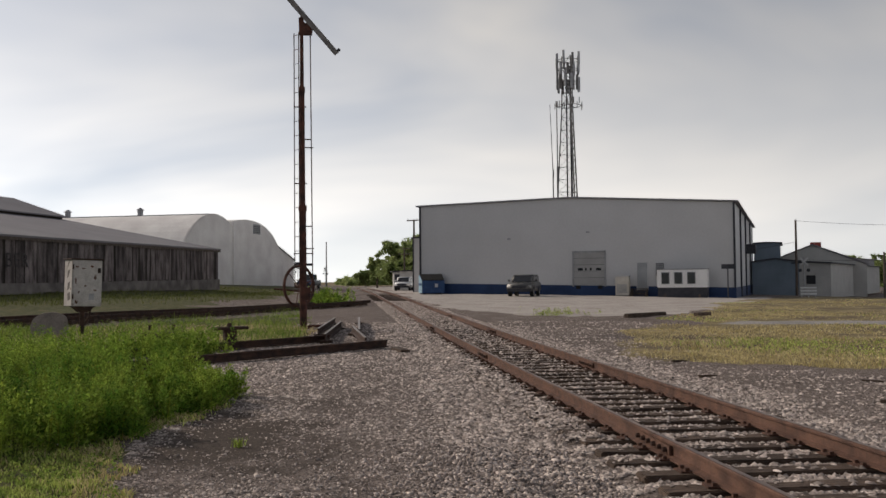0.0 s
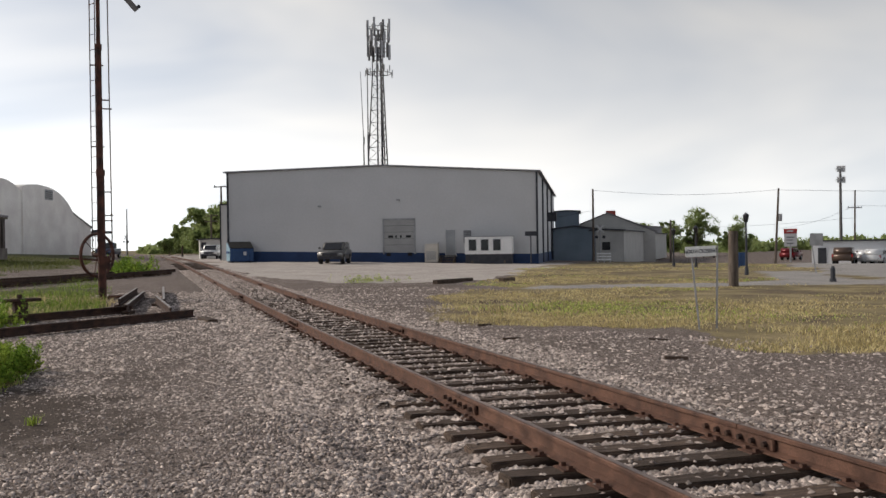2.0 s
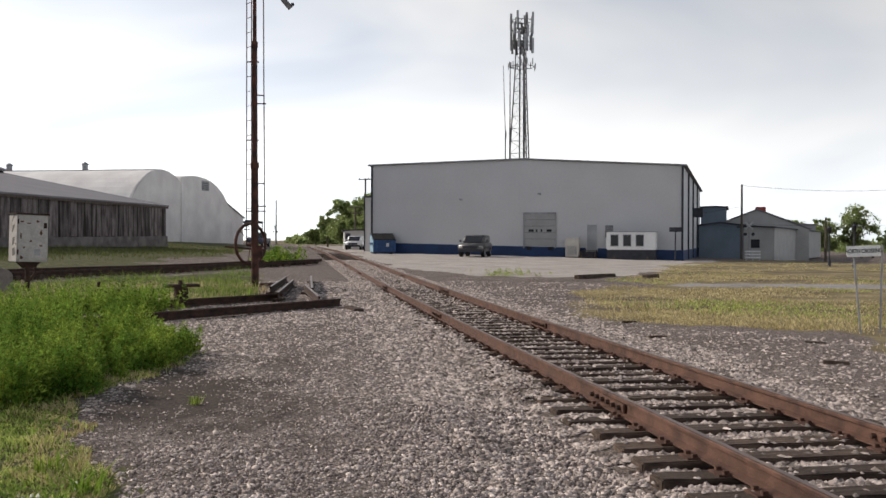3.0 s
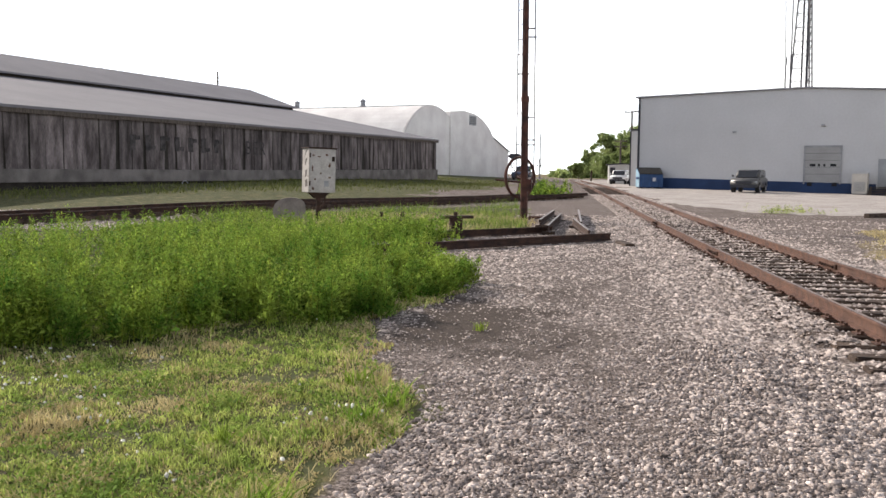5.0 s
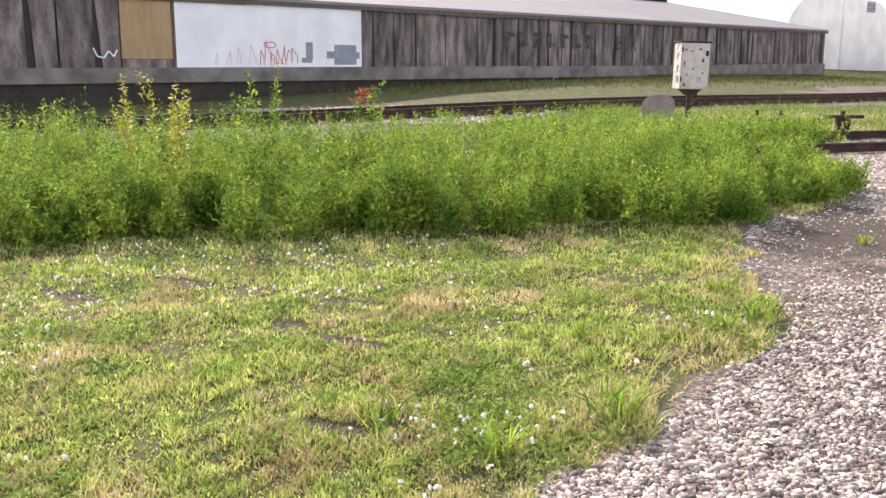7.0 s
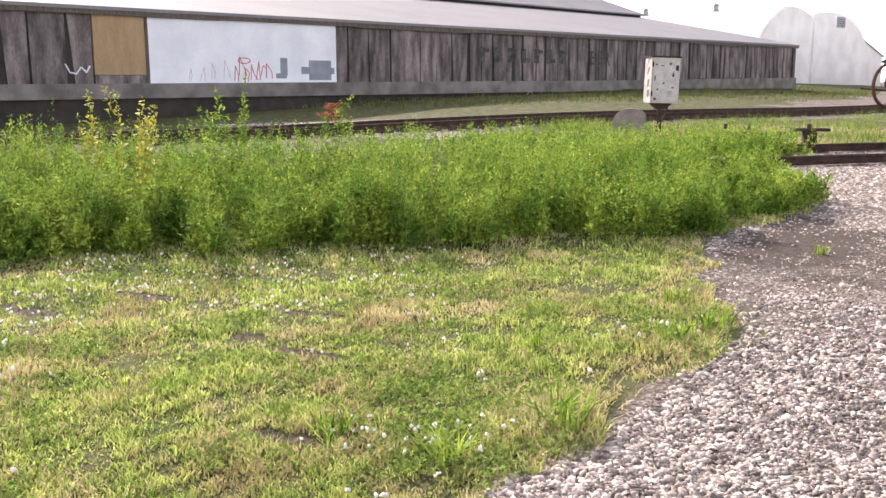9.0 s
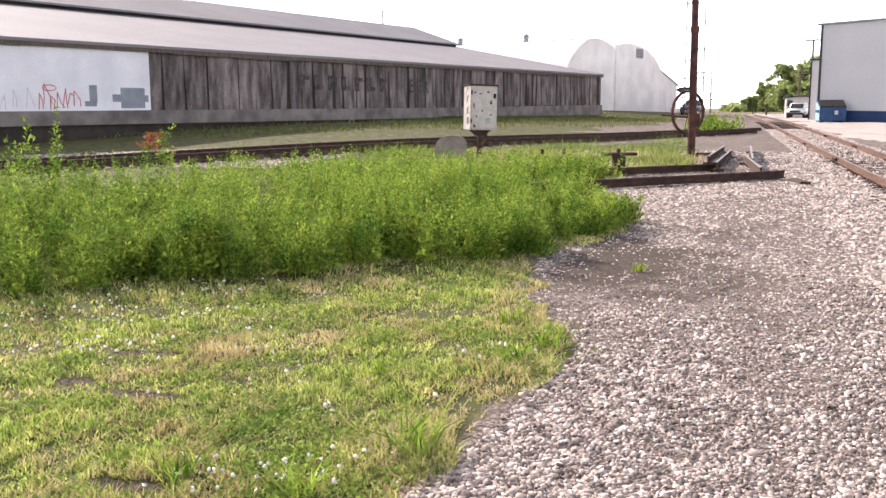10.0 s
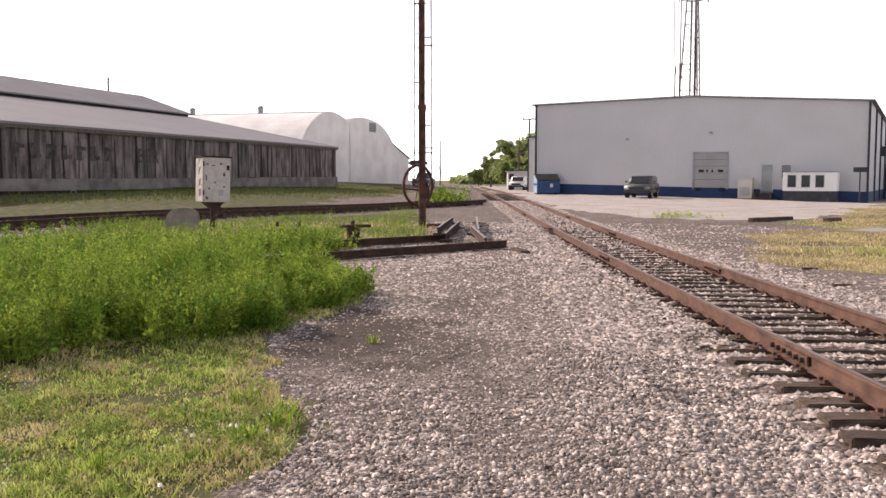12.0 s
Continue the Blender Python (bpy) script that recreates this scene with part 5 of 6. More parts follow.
cb = thing("crossbuck_signal", 41.5, 81.5, z_at(41.5, 81.5), -25, "crossing signal post with white crossed boards", "crossing signal")
part("post", rods(((0, 0, -0.2), (0, 0, 3.6), 0.06)), GREYM, cb)
for t in (45, -45):
    part("board", box(-0.5, 0.5, -0.09, -0.07, -0.07, 0.07, 0.003, Matrix.Translation((0, 0, 3.2)) @ pose(0, 0, 0, 0, t, 0)), WHITE, cb)
for x in (-0.35, 0.35):
    part("lamp_hood", rods(((x, -0.2, 2.4), (x, 0.0, 2.4), 0.16, None, 10)), TRIM, cb)
for (x, y, t, wd) in ((-4.6, 170.0, 0, 1.0), (-9.5, 168.0, 0, 1.0)):
    cb2 = copy_thing(cb, pose(x, y, z_at(x, y), 0, 0, t))
    cb2["label"] = "distant crossing signal with crossed boards"
gantry = thing("crossing_gantry", -9.0, 150.0, z_at(-9, 150), 0, "dark distant signal gantry over the road", "gantry")
part("beam", box(-1.8, 3.0, -0.1, 0.1, 3.2, 3.6), TRIM, gantry)
for x in (-1.7, 2.9):
    part("post", rods(((x, 0, -0.2), (x, 0, 3.4), 0.08)), TRIM, gantry)
part("signal_head", box(0.2, 1.8, -0.3, -0.1, 3.0, 3.8, 0.03), TRIM, gantry)
far_car = car("parked_truck", -5.2, 118, 80, (0.05, 0.07, 0.12), "dark blue truck parked beside the far track", "pickup")
for x, y, ln, t in ((10.7, 35.0, 2.6, 38), (13.6, 35.3, 1.0, 40)):
    ob = part("timber_beam", box(0, ln, -0.12, 0.12, -0.04, 0.16, 0.02), TIE)
    ob.matrix_world = pose(x, y, z_at(x, y), 0, 0, t)
    tagged(ob, "dark old timber beam lying at the lot edge", "timber", "lot edge timbers")
for x, y, t in ((6.4, 17.3, 15), (8.0, 13.4, -25), (5.9, 14.6, 10), (7.0, 11.2, -20)):
    ob = part("wood_scrap", box(-0.16, 0.16, -0.035, 0.035, -0.02, 0.035, 0.008), TIE)
    ob.matrix_world = pose(x, y, z_at(x, y), 0, 2, t)
    tagged(ob, "splintered dark piece of tie wood on gravel", "wood scrap", "wood scraps")


# ---- trees ----
def leaf_cloud(centres, radii, count, size, seed, flat=0.8):
    r = np.random.default_rng(seed)
    n_ = len(centres)
    pick = r.integers(0, n_, count)
    d = r.normal(size=(count, 3))
    d /= np.linalg.norm(d, axis=1)[:, None]
    rad = np.asarray(radii)[pick] * (0.15 + 1.1 * r.random(count) ** 0.6)
    c = np.asarray(centres)[pick] + d * rad[:, None] * np.array([1, 1, flat])
    a, b = r.normal(size=(count, 3)), r.normal(size=(count, 3))
    a /= np.linalg.norm(a, axis=1)[:, None]
    b -= a * (a * b).sum(1)[:, None]
    b /= np.linalg.norm(b, axis=1)[:, None]
    s = size * (0.6 + 0.8 * r.random(count))[:, None]
    v = np.stack([c - a * s, c - b * s * 0.5, c + a * s, c + b * s * 0.5], 1).reshape(-1, 3)
    i = np.arange(count)[:, None] * 4
    t = np.concatenate([i + np.array([[0, 1, 2]]), i + np.array([[0, 2, 3]])], 1).reshape(-1, 3)
    return v, t


def mesh_of(name, v, t, material):
    ob = arrays(name, v, t, material, "", "", "")
    return ob


def tree(x, y, h, w, seed, label, lean_=0.0, leaf=0.22, count=7000):
    r = random.Random(seed)
    t = thing("tree", x, y, z_at(x, y), 0, label, "tree", "trees")
    bm = bmesh.new()
    rod(bm, (0, 0, -0.3), (0.1, 0, h * 0.45), h * 0.028, h * 0.018, 9)
    centres, radii = [], []
    for k in range(16):
        a, f = r.uniform(0, 6.28), r.uniform(0.1, 1.0)
        rr = w * 0.5 * r.uniform(0.25, 0.9) * (1.15 - 0.75 * abs(f - 0.4))
        p = Vector((rr * math.cos(a), rr * math.sin(a), h * (0.16 + 0.74 * f)))
        root = Vector((0.05, 0, h * min(0.45, 0.12 + 0.3 * f)))
        rod(bm, root, p, h * 0.012, h * 0.003, 5)
        for j in range(6):
            q = root.lerp(p, r.uniform(0.55, 1.1)) + Vector((r.gauss(0, 0.08) * w, r.gauss(0, 0.08) * w, r.gauss(0.02, 0.05) * h))
            rod(bm, root.lerp(p, 0.6), q, h * 0.004, h * 0.0015, 4)
            centres.append(tuple(q))
            radii.append(w * r.uniform(0.04, 0.12))
    part("trunk", bm, BARK, t)
    v, tr_ = leaf_cloud(centres, radii, count, leaf, seed)
    crown = mesh_of("crown", v, tr_, LEAF)
    crown.parent = t
    return t


for x, y, h, w, s in ((7.6, 148, 8.2, 7, 1), (11.0, 152, 9.3, 9, 2), (4.4, 158, 6.2, 3.6, 3), (14.5, 150, 9.0, 9, 4), (6.6, 140, 4.2, 4.0, 5), (10.0, 140, 7.0, 6.5, 6), (2.6, 175, 3.4, 4.0, 12)):
    tree(x, y, h, w, s, "leafy green tree at the bend of the track", leaf=0.20, count=9000)
for x, y, h, w, s in ((101.0, 158.0, 10.0, 8.5, 7), (96.5, 160.0, 6.6, 6.5, 8), (108.0, 156.0, 7.4, 7, 9), (88.5, 158.0, 6.6, 6, 10), (135, 124, 9.5, 10, 11), (148, 113, 10, 11, 13)):
    tree(x, y, h, w, s, "leafy tree beyond the road", leaf=0.20, count=7000)
r_ = np.random.default_rng(8)
cs, rs = [], []
for k in range(150):
    a = radians(r_.uniform(22, 62))
    d = r_.uniform(230, 330)
    cs.append((d * math.sin(a), d * math.cos(a), r_.uniform(-1.6, 0.6)))
    rs.append(r_.uniform(2.0, 3.4))
for k in range(34):
    cs.append((r_.uniform(-3, 12), r_.uniform(260, 360), r_.uniform(0.4, 1.6)))
    rs.append(r_.uniform(1.2, 2.2))
for k in range(60):
    cs.append((r_.uniform(-300, -12), r_.uniform(300, 380), r_.uniform(0.5, 3.6)))
    rs.append(r_.uniform(3, 5.2))
v, t = leaf_cloud(cs, rs, 42000, 0.8, 21)
arrays("far_woods", v, t, LEAF, "distant band of green woods on the horizon", "woods")


# ---- ground cover: stones, lawn, weeds ----
def scatter(count, r0, r1, a0, a1, seed):
    """Points on the ground, thinning with the distance from the middle of the place."""
    r = np.random.default_rng(seed)
    d = r0 * (r1 / r0) ** r.random(count)
    a = np.radians(a0 + (a1 - a0) * r.random(count))
    return d * np.sin(a), d * np.cos(a), d, r


def blades(px, py, height, width, r, lean=0.5, base=0.0):
    """Upright tapered blades: three triangles, bent over at the tip."""
    n_ = len(px)
    z = surface(px, py) + base
    a = r.random(n_) * 6.283
    wx, wy = np.cos(a) * width, np.sin(a) * width
    b = r.random(n_) * 6.283
    k = lean * r.random(n_) * height
    lx, ly = np.cos(b) * k, np.sin(b) * k
    v = np.stack([np.stack([px - wx, py - wy, z], 1), np.stack([px + wx, py + wy, z], 1),
                  np.stack([px + lx * 0.35 - wx * 0.7, py + ly * 0.35 - wy * 0.7, z + height * 0.6], 1), np.stack([px + lx * 0.35 + wx * 0.7, py + ly * 0.35 + wy * 0.7, z + height * 0.6], 1),
                  np.stack([px + lx, py + ly, z + height], 1)], 1).reshape(-1, 3)
    i = np.arange(n_)[:, None] * 5
    t = np.concatenate([i + np.array([[0, 1, 3]]), i + np.array([[0, 3, 2]]), i + np.array([[2, 3, 4]])], 1).reshape(-1, 3)
    return v, t


def pebbles(px, py, size, r, lift=0.3):
    """Irregular blunt stones half sunk in the ground: a splayed foot ring and a smaller tilted top."""
    n_ = len(px)
    ring = np.array([[1, 0, 0], [0, 1, 0], [-1, 0, 0], [0, -1, 0]], float)
    unit = np.concatenate([ring * np.array([1, 1, 0]) + np.array([0, 0, -0.55]), ring * 0.72 + np.array([0.05, 0.03, 0.55])])
    v = unit[None] * (0.72 + 0.5 * r.random((n_, 8, 1))) + r.normal(0, 0.13, (n_, 8, 3))
    v *= size[:, None, None] * (np.array([1.3, 0.88, 0.68]) * (0.75 + 0.5 * r.random((n_, 3))))[:, None, :]
    a, b = r.random(n_) * 6.283, r.normal(0, 0.38, n_)
    ca, sa, cb, sb = np.cos(a), np.sin(a), np.cos(b), np.sin(b)
    x, y, z = v[..., 0], v[..., 1], v[..., 2]
    y, z = y * cb[:, None] - z * sb[:, None], y * sb[:, None] + z * cb[:, None]
    x, y = x * ca[:, None] - y * sa[:, None], x * sa[:, None] + y * ca[:, None]
    v = np.stack([x + px[:, None], y + py[:, None], z + (surface(px, py) + size * lift)[:, None]], -1).reshape(-1, 3)
    tri = np.array([[0, 1, 5], [0, 5, 4], [1, 2, 6], [1, 6, 5], [2, 3, 7], [2, 7, 6], [3, 0, 4], [3, 4, 7], [4, 5, 6], [4, 6, 7]])
    t = (np.arange(n_)[:, None, None] * 8 + tri[None]).reshape(-1, 3)
    return v, t


def chips(px, py, size, r, lift=0.1):
    """Small pyramids for stones that lie farther off."""
    n_ = len(px)
    unit = np.array([[1, 0, -0.3], [0, 1, -0.3], [-1, 0, -0.3], [0, -1, -0.3], [0.15, 0.1, 0.6]], float)
    v = unit[None] * (0.7 + 0.55 * r.random((n_, 5, 1))) + r.normal(0, 0.15, (n_, 5, 3))
    v *= size[:, None, None] * (np.array([1.3, 0.9, 0.8]) * (0.75 + 0.5 * r.random((n_, 3))))[:, None, :]
    a = r.random(n_) * 6.283
    ca, sa = np.cos(a)[:, None], np.sin(a)[:, None]
    x, y = v[..., 0] * ca - v[..., 1] * sa, v[..., 0] * sa + v[..., 1] * ca
    v = np.stack([x + px[:, None], y + py[:, None], v[..., 2] + (surface(px, py) + size * lift)[:, None]], -1).reshape(-1, 3)
    t = (np.arange(n_)[:, None, None] * 5 + np.array([[0, 1, 4], [1, 2, 4], [2, 3, 4], [3, 0, 4]])[None]).reshape(-1, 3)
    return v, t


# ballast and gravel
px, py, d, r = scatter(310000, 2.2, 34.0, -42, 47, 31)
tx = np.abs(px - track_x(py))
green = inside(px + 0.12 * wobble(px, py, 4.0, 11), py, LAWN) | inside(px, py, STRIP) | inside(px + 0.4 * wobble(px, py, 1.0, 12), py, FIELD)
ties = np.array(tie_ys)
gap = np.abs(py[:, None] - ties[np.clip(np.searchsorted(ties, py)[:, None] + np.array([[-1, 0]]), 0, len(ties) - 1)]).min(1)
under = (tx < 1.42) & (gap < 0.15) & (r.random(len(px)) < np.where((tx > 1.05) & (py > 9.5), 0.45, 0.985))
soil_shadow = soil_and_shadow(px, py)
dusty = r.random(len(px)) < 0.95 * soil_shadow
fine_patch = wobble(px, py, 0.9, 13) + 0.8 * np.exp(-((px - 0.3) / 0.7) ** 2) - 0.9 * (np.abs(tx - 1.7) < 0.8)
east = px - track_x(py) > 2.1 + 0.5 * wobble(px, py, 1.3, 36)
drop = ((fine_patch > 0.22) & (r.random(len(px)) < 0.26)) | (east & (r.random(len(px)) < 0.72))
keep = ~green & ~under & ~drop & ~dusty & (np.abs(tx - GAUGE / 2) > 0.10)
px, py, d, tx, fp, soil_shadow = px[keep], py[keep], d[keep], tx[keep], fine_patch[keep], soil_shadow[keep]
size = 0.0048 + 0.0155 * r.random(len(px)) ** 2.8 + 0.007 * ((tx < 2.4) & (tx > 0)) * r.random(len(px)) + 0.0007 * d
size *= np.where(fp > 0.3, 0.86, 1.0) * (1 - 0.45 * soil_shadow)
raised = 0.045 * ((tx < 1.42) & (tx > 1.0) & (py > 9.0))
near = d < 9.0
v, t = pebbles(px[near], py[near], size[near] * 0.95, r)
v[:, 2] += raised[near].repeat(8)
arrays("gravel", v, t, STONE, "loose pale grey limestone gravel on dark fines", "gravel")
v, t = chips(px[~near], py[~near], size[~near] * 1.25, r, 0.25)
v[:, 2] += raised[~near].repeat(5)
arrays("gravel", v, t, STONE, "loose pale grey limestone gravel farther along the track", "gravel")
r = np.random.default_rng(35)
py = 2.0 + 56.0 * r.random(80000) ** 1.7
tx = r.uniform(-1.45, 1.45, len(py))
gap = np.abs(py[:, None] - ties[np.clip(np.searchsorted(ties, py)[:, None] + np.array([[-1, 0]]), 0, len(ties) - 1)]).min(1)
on_tie = gap <= 0.125
keep = (~on_tie | (r.random(len(py)) < 0.06 + 0.022 * np.clip(py - 6, 0, 30))) & (np.abs(np.abs(tx) - GAUGE / 2) > 0.08)
py, tx, on_tie = py[keep], tx[keep], on_tie[keep]
v, t = chips(track_x(py) + tx, py, 0.016 + 0.018 * r.random(len(py)) ** 2 + 0.0004 * py, r, 0.45)
v[:, 2] += (0.04 * on_tie).repeat(5)
arrays("crib_ballast", v, t, STONE, "pale ballast stones packed between the ties", "ballast")
px, py, d, r = scatter(1500, 2.4, 14.0, -30, 40, 37)
keep = ~inside(px, py, LAWN) & (np.abs(px - track_x(py)) > 1.35)
px, py = px[keep], py[keep]
v, t = pebbles(px, py, 0.015 + 0.017 * r.random(len(px)) ** 3, r, 0.25)
arrays("larger_stones", v, t, STONE, "scattered larger pale limestone pieces", "stones")

# mown lawn, with bare scuffs where the turf is torn
SCUFFS = [(-3.78, 4.46, 0.16, 0.05), (-3.25, 4.32, 0.30, 0.045), (-3.70, 5.12, 0.32, 0.05), (-2.5, 3.2, 0.22, 0.05), (-5.2, 5.0, 0.3, 0.06), (-5.6, 4.3, 0.3, 0.06)]


def scuffed(px, py, grow=1.0):
    out = np.zeros(len(px), bool)
    for cx, cy, ra, rb in SCUFFS:
        out |= ((px - cx) / (ra * grow)) ** 2 + ((py - cy) / (rb * 1.6 * grow)) ** 2 < 1 + 0.4 * wobble(px, py, 18.0, 52)
    return out


px, py, d, r = scatter(350000, 2.0, 18.0, -75, 2, 41)
edge = inside(px + 0.10 * wobble(px, py, 5.0, 14), py + 0.1 * wobble(px, py, 5.0, 15), LAWN)
clump = 0.55 * wobble(px, py, 9.0, 16) + 0.45 * wobble(px, py, 21.0, 44) + 0.35 * wobble(px, py, 3.0, 45)
keep = edge & (clump + r.normal(0, 0.45, len(px)) > -0.75) & ~scuffed(px, py)
px, py, d, clump = px[keep], py[keep], d[keep], clump[keep]
tone = 0.6 * wobble(px, py, 2.4, 17) + 0.5 * wobble(px, py, 7.0, 18) + 0.4 * wobble(px, py, 17.0, 46) + r.normal(0, 0.45, len(px))
rim = ~inside(px + 0.35, py, LAWN)
h = (0.016 + 0.028 * r.random(len(px))) * (1 + 0.9 * np.clip(clump, -0.7, 1.2)) * np.where(rim, 1.3, 1.0)
wid = 0.0023 + 0.0005 * d
dry = (tone < -0.32) | (rim & (r.random(len(px)) < 0.45))
for name, sel, m, label in (("lawn_grass", ~dry, GRASS, "short mown green lawn grass with clover"), ("dry_lawn_grass", dry, DRY, "straw-coloured dry patches in the lawn")):
    v, t = blades(px[sel], py[sel], h[sel], wid[sel], r, 1.5)
    arrays(name, v, t, m, label, "grass")
# dark clods in the scuffs
r = np.random.default_rng(48)
px, py = r.uniform(-6.2, -2.0, 60000), r.uniform(3.0, 5.5, 60000)
sel = scuffed(px, py, 0.9)
v, t = chips(px[sel], py[sel], 0.006 + 0.012 * r.random(sel.sum()) ** 2, r)
arrays("soil_clods", v, t, mat("dark_turf_soil", (0.055, 0.038, 0.026), (0.13, 0.088, 0.06), 9, 0.95, 0.3, 0, 60, 0.3, None, 0.4), "dark brown soil clods where the turf is torn", "soil")
# clover leaves lying flat in small mats, and white clover heads
px, py, d, r = scatter(90000, 2.2, 12.0, -70, 0, 43)
keep = inside(px, py, LAWN) & (0.7 * wobble(px, py, 6.0, 19) + 0.5 * wobble(px, py, 2.2, 47) + r.normal(0, 0.25, len(px)) > 0.24) & ~scuffed(px, py)
px, py, d = px[keep], py[keep], d[keep]
c = np.stack([px, py, surface(px, py) + 0.018 + 0.03 * r.random(len(px))], 1)
a = r.random(len(px)) * 6.283
s = (0.006 + 0.0009 * d) * (0.7 + 0.6 * r.random(len(px)))
ax = np.stack([np.cos(a), np.sin(a), r.normal(0, 0.45, len(px))], 1) * s[:, None]
bx_ = np.stack([-np.sin(a), np.cos(a), r.normal(0, 0.45, len(px))], 1) * s[:, None]
v = np.stack([c - ax, c - bx_, c + ax, c + bx_], 1).reshape(-1, 3)
i = np.arange(len(px))[:, None] * 4
arrays("clover_leaves", v, np.concatenate([i + np.array([[0, 1, 2]]), i + np.array([[0, 2, 3]])], 1).reshape(-1, 3), mat("clover_leaf", (0.14, 0.23, 0.035), (0.25, 0.34, 0.07), 4, 0.8, 0, 0, 10, 0.2, None, 0.4, 0.1, None, 0.35), "low bright green clover leaves in the lawn", "clover")
px, py, d, r = scatter(5200, 2.6, 10.5, -66, -12, 47)
keep = inside(px + 0.2, py, LAWN) & ~inside(px, py, WEEDS) & (0.8 * wobble(px, py, 1.7, 20) + 0.5 * wobble(px, py, 5.0, 49) + r.normal(0, 0.3, len(px)) + 0.9 * np.exp(-((py - 5.6) / 1.2) ** 2) > 0.85)
px, py = px[keep], py[keep]
v, t = pebbles(px, py, 0.0075 + 0.004 * r.random(len(px)), r, 0.0)
zs = surface(px, py).repeat(8)
v[:, 2] = zs + (v[:, 2] - zs) * 1.7 + 0.045 + (0.025 * r.random(len(px))).repeat(8)
arrays("clover_flowers", v, t, mat("clover_flower", (0.60, 0.58, 0.50), (0.78, 0.76, 0.70), 5, 0.8, 0, 0, 10, 0.05, None, 0.2), "small round white clover flower heads", "flowers")

# tall weeds
def weeds(px, py, height, leaves, r, leaf_len=0.055):
    """Upright stems set with narrow leaves all the way up."""
    n_ = len(px)
    z0 = land(px, py)
    bend = r.normal(0, 0.10, (n_, 2)) * height[:, None]
    v1, t1 = [], []
    w = 0.004
    for k in range(2):
        o = np.array([[w, 0], [0, w]])[k]
        quad = np.stack([np.stack([px - o[0], py - o[1], z0], 1), np.stack([px + o[0], py + o[1], z0], 1), np.stack([px + bend[:, 0], py + bend[:, 1], z0 + height], 1)], 1)
        v1.append(quad.reshape(-1, 3))
        t1.append(np.arange(n_ * 3).reshape(-1, 3) + k * n_ * 3)
    off = 2 * n_ * 3
    m = n_ * leaves
    who = np.repeat(np.arange(n_), leaves)
    f = r.random(m) ** 0.75
    a = r.random(m) * 6.283
    up = r.normal(0.45, 0.45, m)
    ln = leaf_len * (0.55 + 0.9 * r.random(m)) * (1.35 - 0.75 * f)
    spread = 0.11 * (1.15 - f) * r.random(m)
    bxp = px[who] + bend[who, 0] * f ** 1.5 + np.cos(a) * spread
    byp = py[who] + bend[who, 1] * f ** 1.5 + np.sin(a) * spread
    bzp = z0[who] + height[who] * (0.05 + 0.97 * f)
    b0 = np.stack([bxp, byp, bzp], 1)
    dirv = np.stack([np.cos(a) * np.cos(up), np.sin(a) * np.cos(up), np.sin(up)], 1)
    side_ = np.stack([-np.sin(a), np.cos(a), r.normal(0, 0.4, m)], 1)
    wd = ln * 0.21
    mid = b0 + dirv * (ln * 0.5)[:, None]
    v2 = np.stack([b0, mid + side_ * wd[:, None], b0 + dirv * ln[:, None], mid - side_ * wd[:, None]], 1).reshape(-1, 3)
    i = np.arange(m)[:, None] * 4 + off
    t2 = np.concatenate([i + np.array([[0, 1, 2]]), i + np.array([[0, 2, 3]])], 1).reshape(-1, 3)
    return np.concatenate(v1 + [v2]), np.concatenate(t1 + [t2])


r = np.random.default_rng(51)
cx, cy = r.uniform(-16, -1.4, 5600), r.uniform(3, 17.5, 5600)
sel = inside(cx + 0.28 * wobble(cx, cy, 3.2, 22), cy + 0.3 * wobble(cx, cy, 2.6, 23), WEEDS)
cx, cy = cx[sel], cy[sel]
front_edge = ~inside(cx + 0.9, cy - 0.9, WEEDS)
sel = r.random(len(cx)) < np.where(front_edge, 0.9, 0.4) + 0.25 * wobble(cx, cy, 2.8, 35)
cx, cy, front_edge = cx[sel], cy[sel], front_edge[sel]
tall = (0.78 + 0.17 * wobble(cx, cy, 1.9, 24) + 0.10 * wobble(cx, cy, 5.5, 25) + r.normal(0, 0.16, len(cx))) * (1 - 0.42 * step((cx + 3.4) / 1.9)) * (1 - 0.10 * step((cy - 11.5) / 3.0)) * np.where(front_edge, 0.84, 1.0)
stems = r.integers(3, 7, len(cx))
who = np.repeat(np.arange(len(cx)), stems)
px, py = cx[who] + r.normal(0, 0.055, len(who)), cy[who] + r.normal(0, 0.055, len(who))
h = np.clip(tall[who] * r.uniform(0.62, 1.06, len(who)), 0.2, 1.35)
v, t = weeds(px, py, h, 76, r, 0.052)
arrays("weed_bank", v, t, WEED, "dense bank of tall bright green weeds", "weeds")
sel = r.random(len(px)) < 0.30
v, t = weeds(px[sel], py[sel], h[sel] * 1.07, 14, r, 0.03)
v = v.copy()
arrays("weed_flowers", v, t, mat("yellow_green_flower", (0.26, 0.30, 0.03), (0.38, 0.38, 0.05), 2, 0.7, 0, 0, 10, 0.1, None, 0.25, 0.3, None, 0.4), "yellow-green seed heads over the weeds", "weeds")
# dead undergrowth at the foot of the bank
px, py = r.uniform(-16, -1.2, 9000), r.uniform(4, 14.5, 9000)
sel = inside(px - 0.25, py + 0.3, WEEDS) & ~inside(px + 0.35, py - 0.35, WEEDS)
v, t = blades(px[sel], py[sel], 0.04 + 0.10 * r.random(sel.sum()), np.full(sel.sum(), 0.005), r, 1.6)
arrays("undergrowth", v, t, GRASS, "ragged grass along the foot of the weeds", "grass")


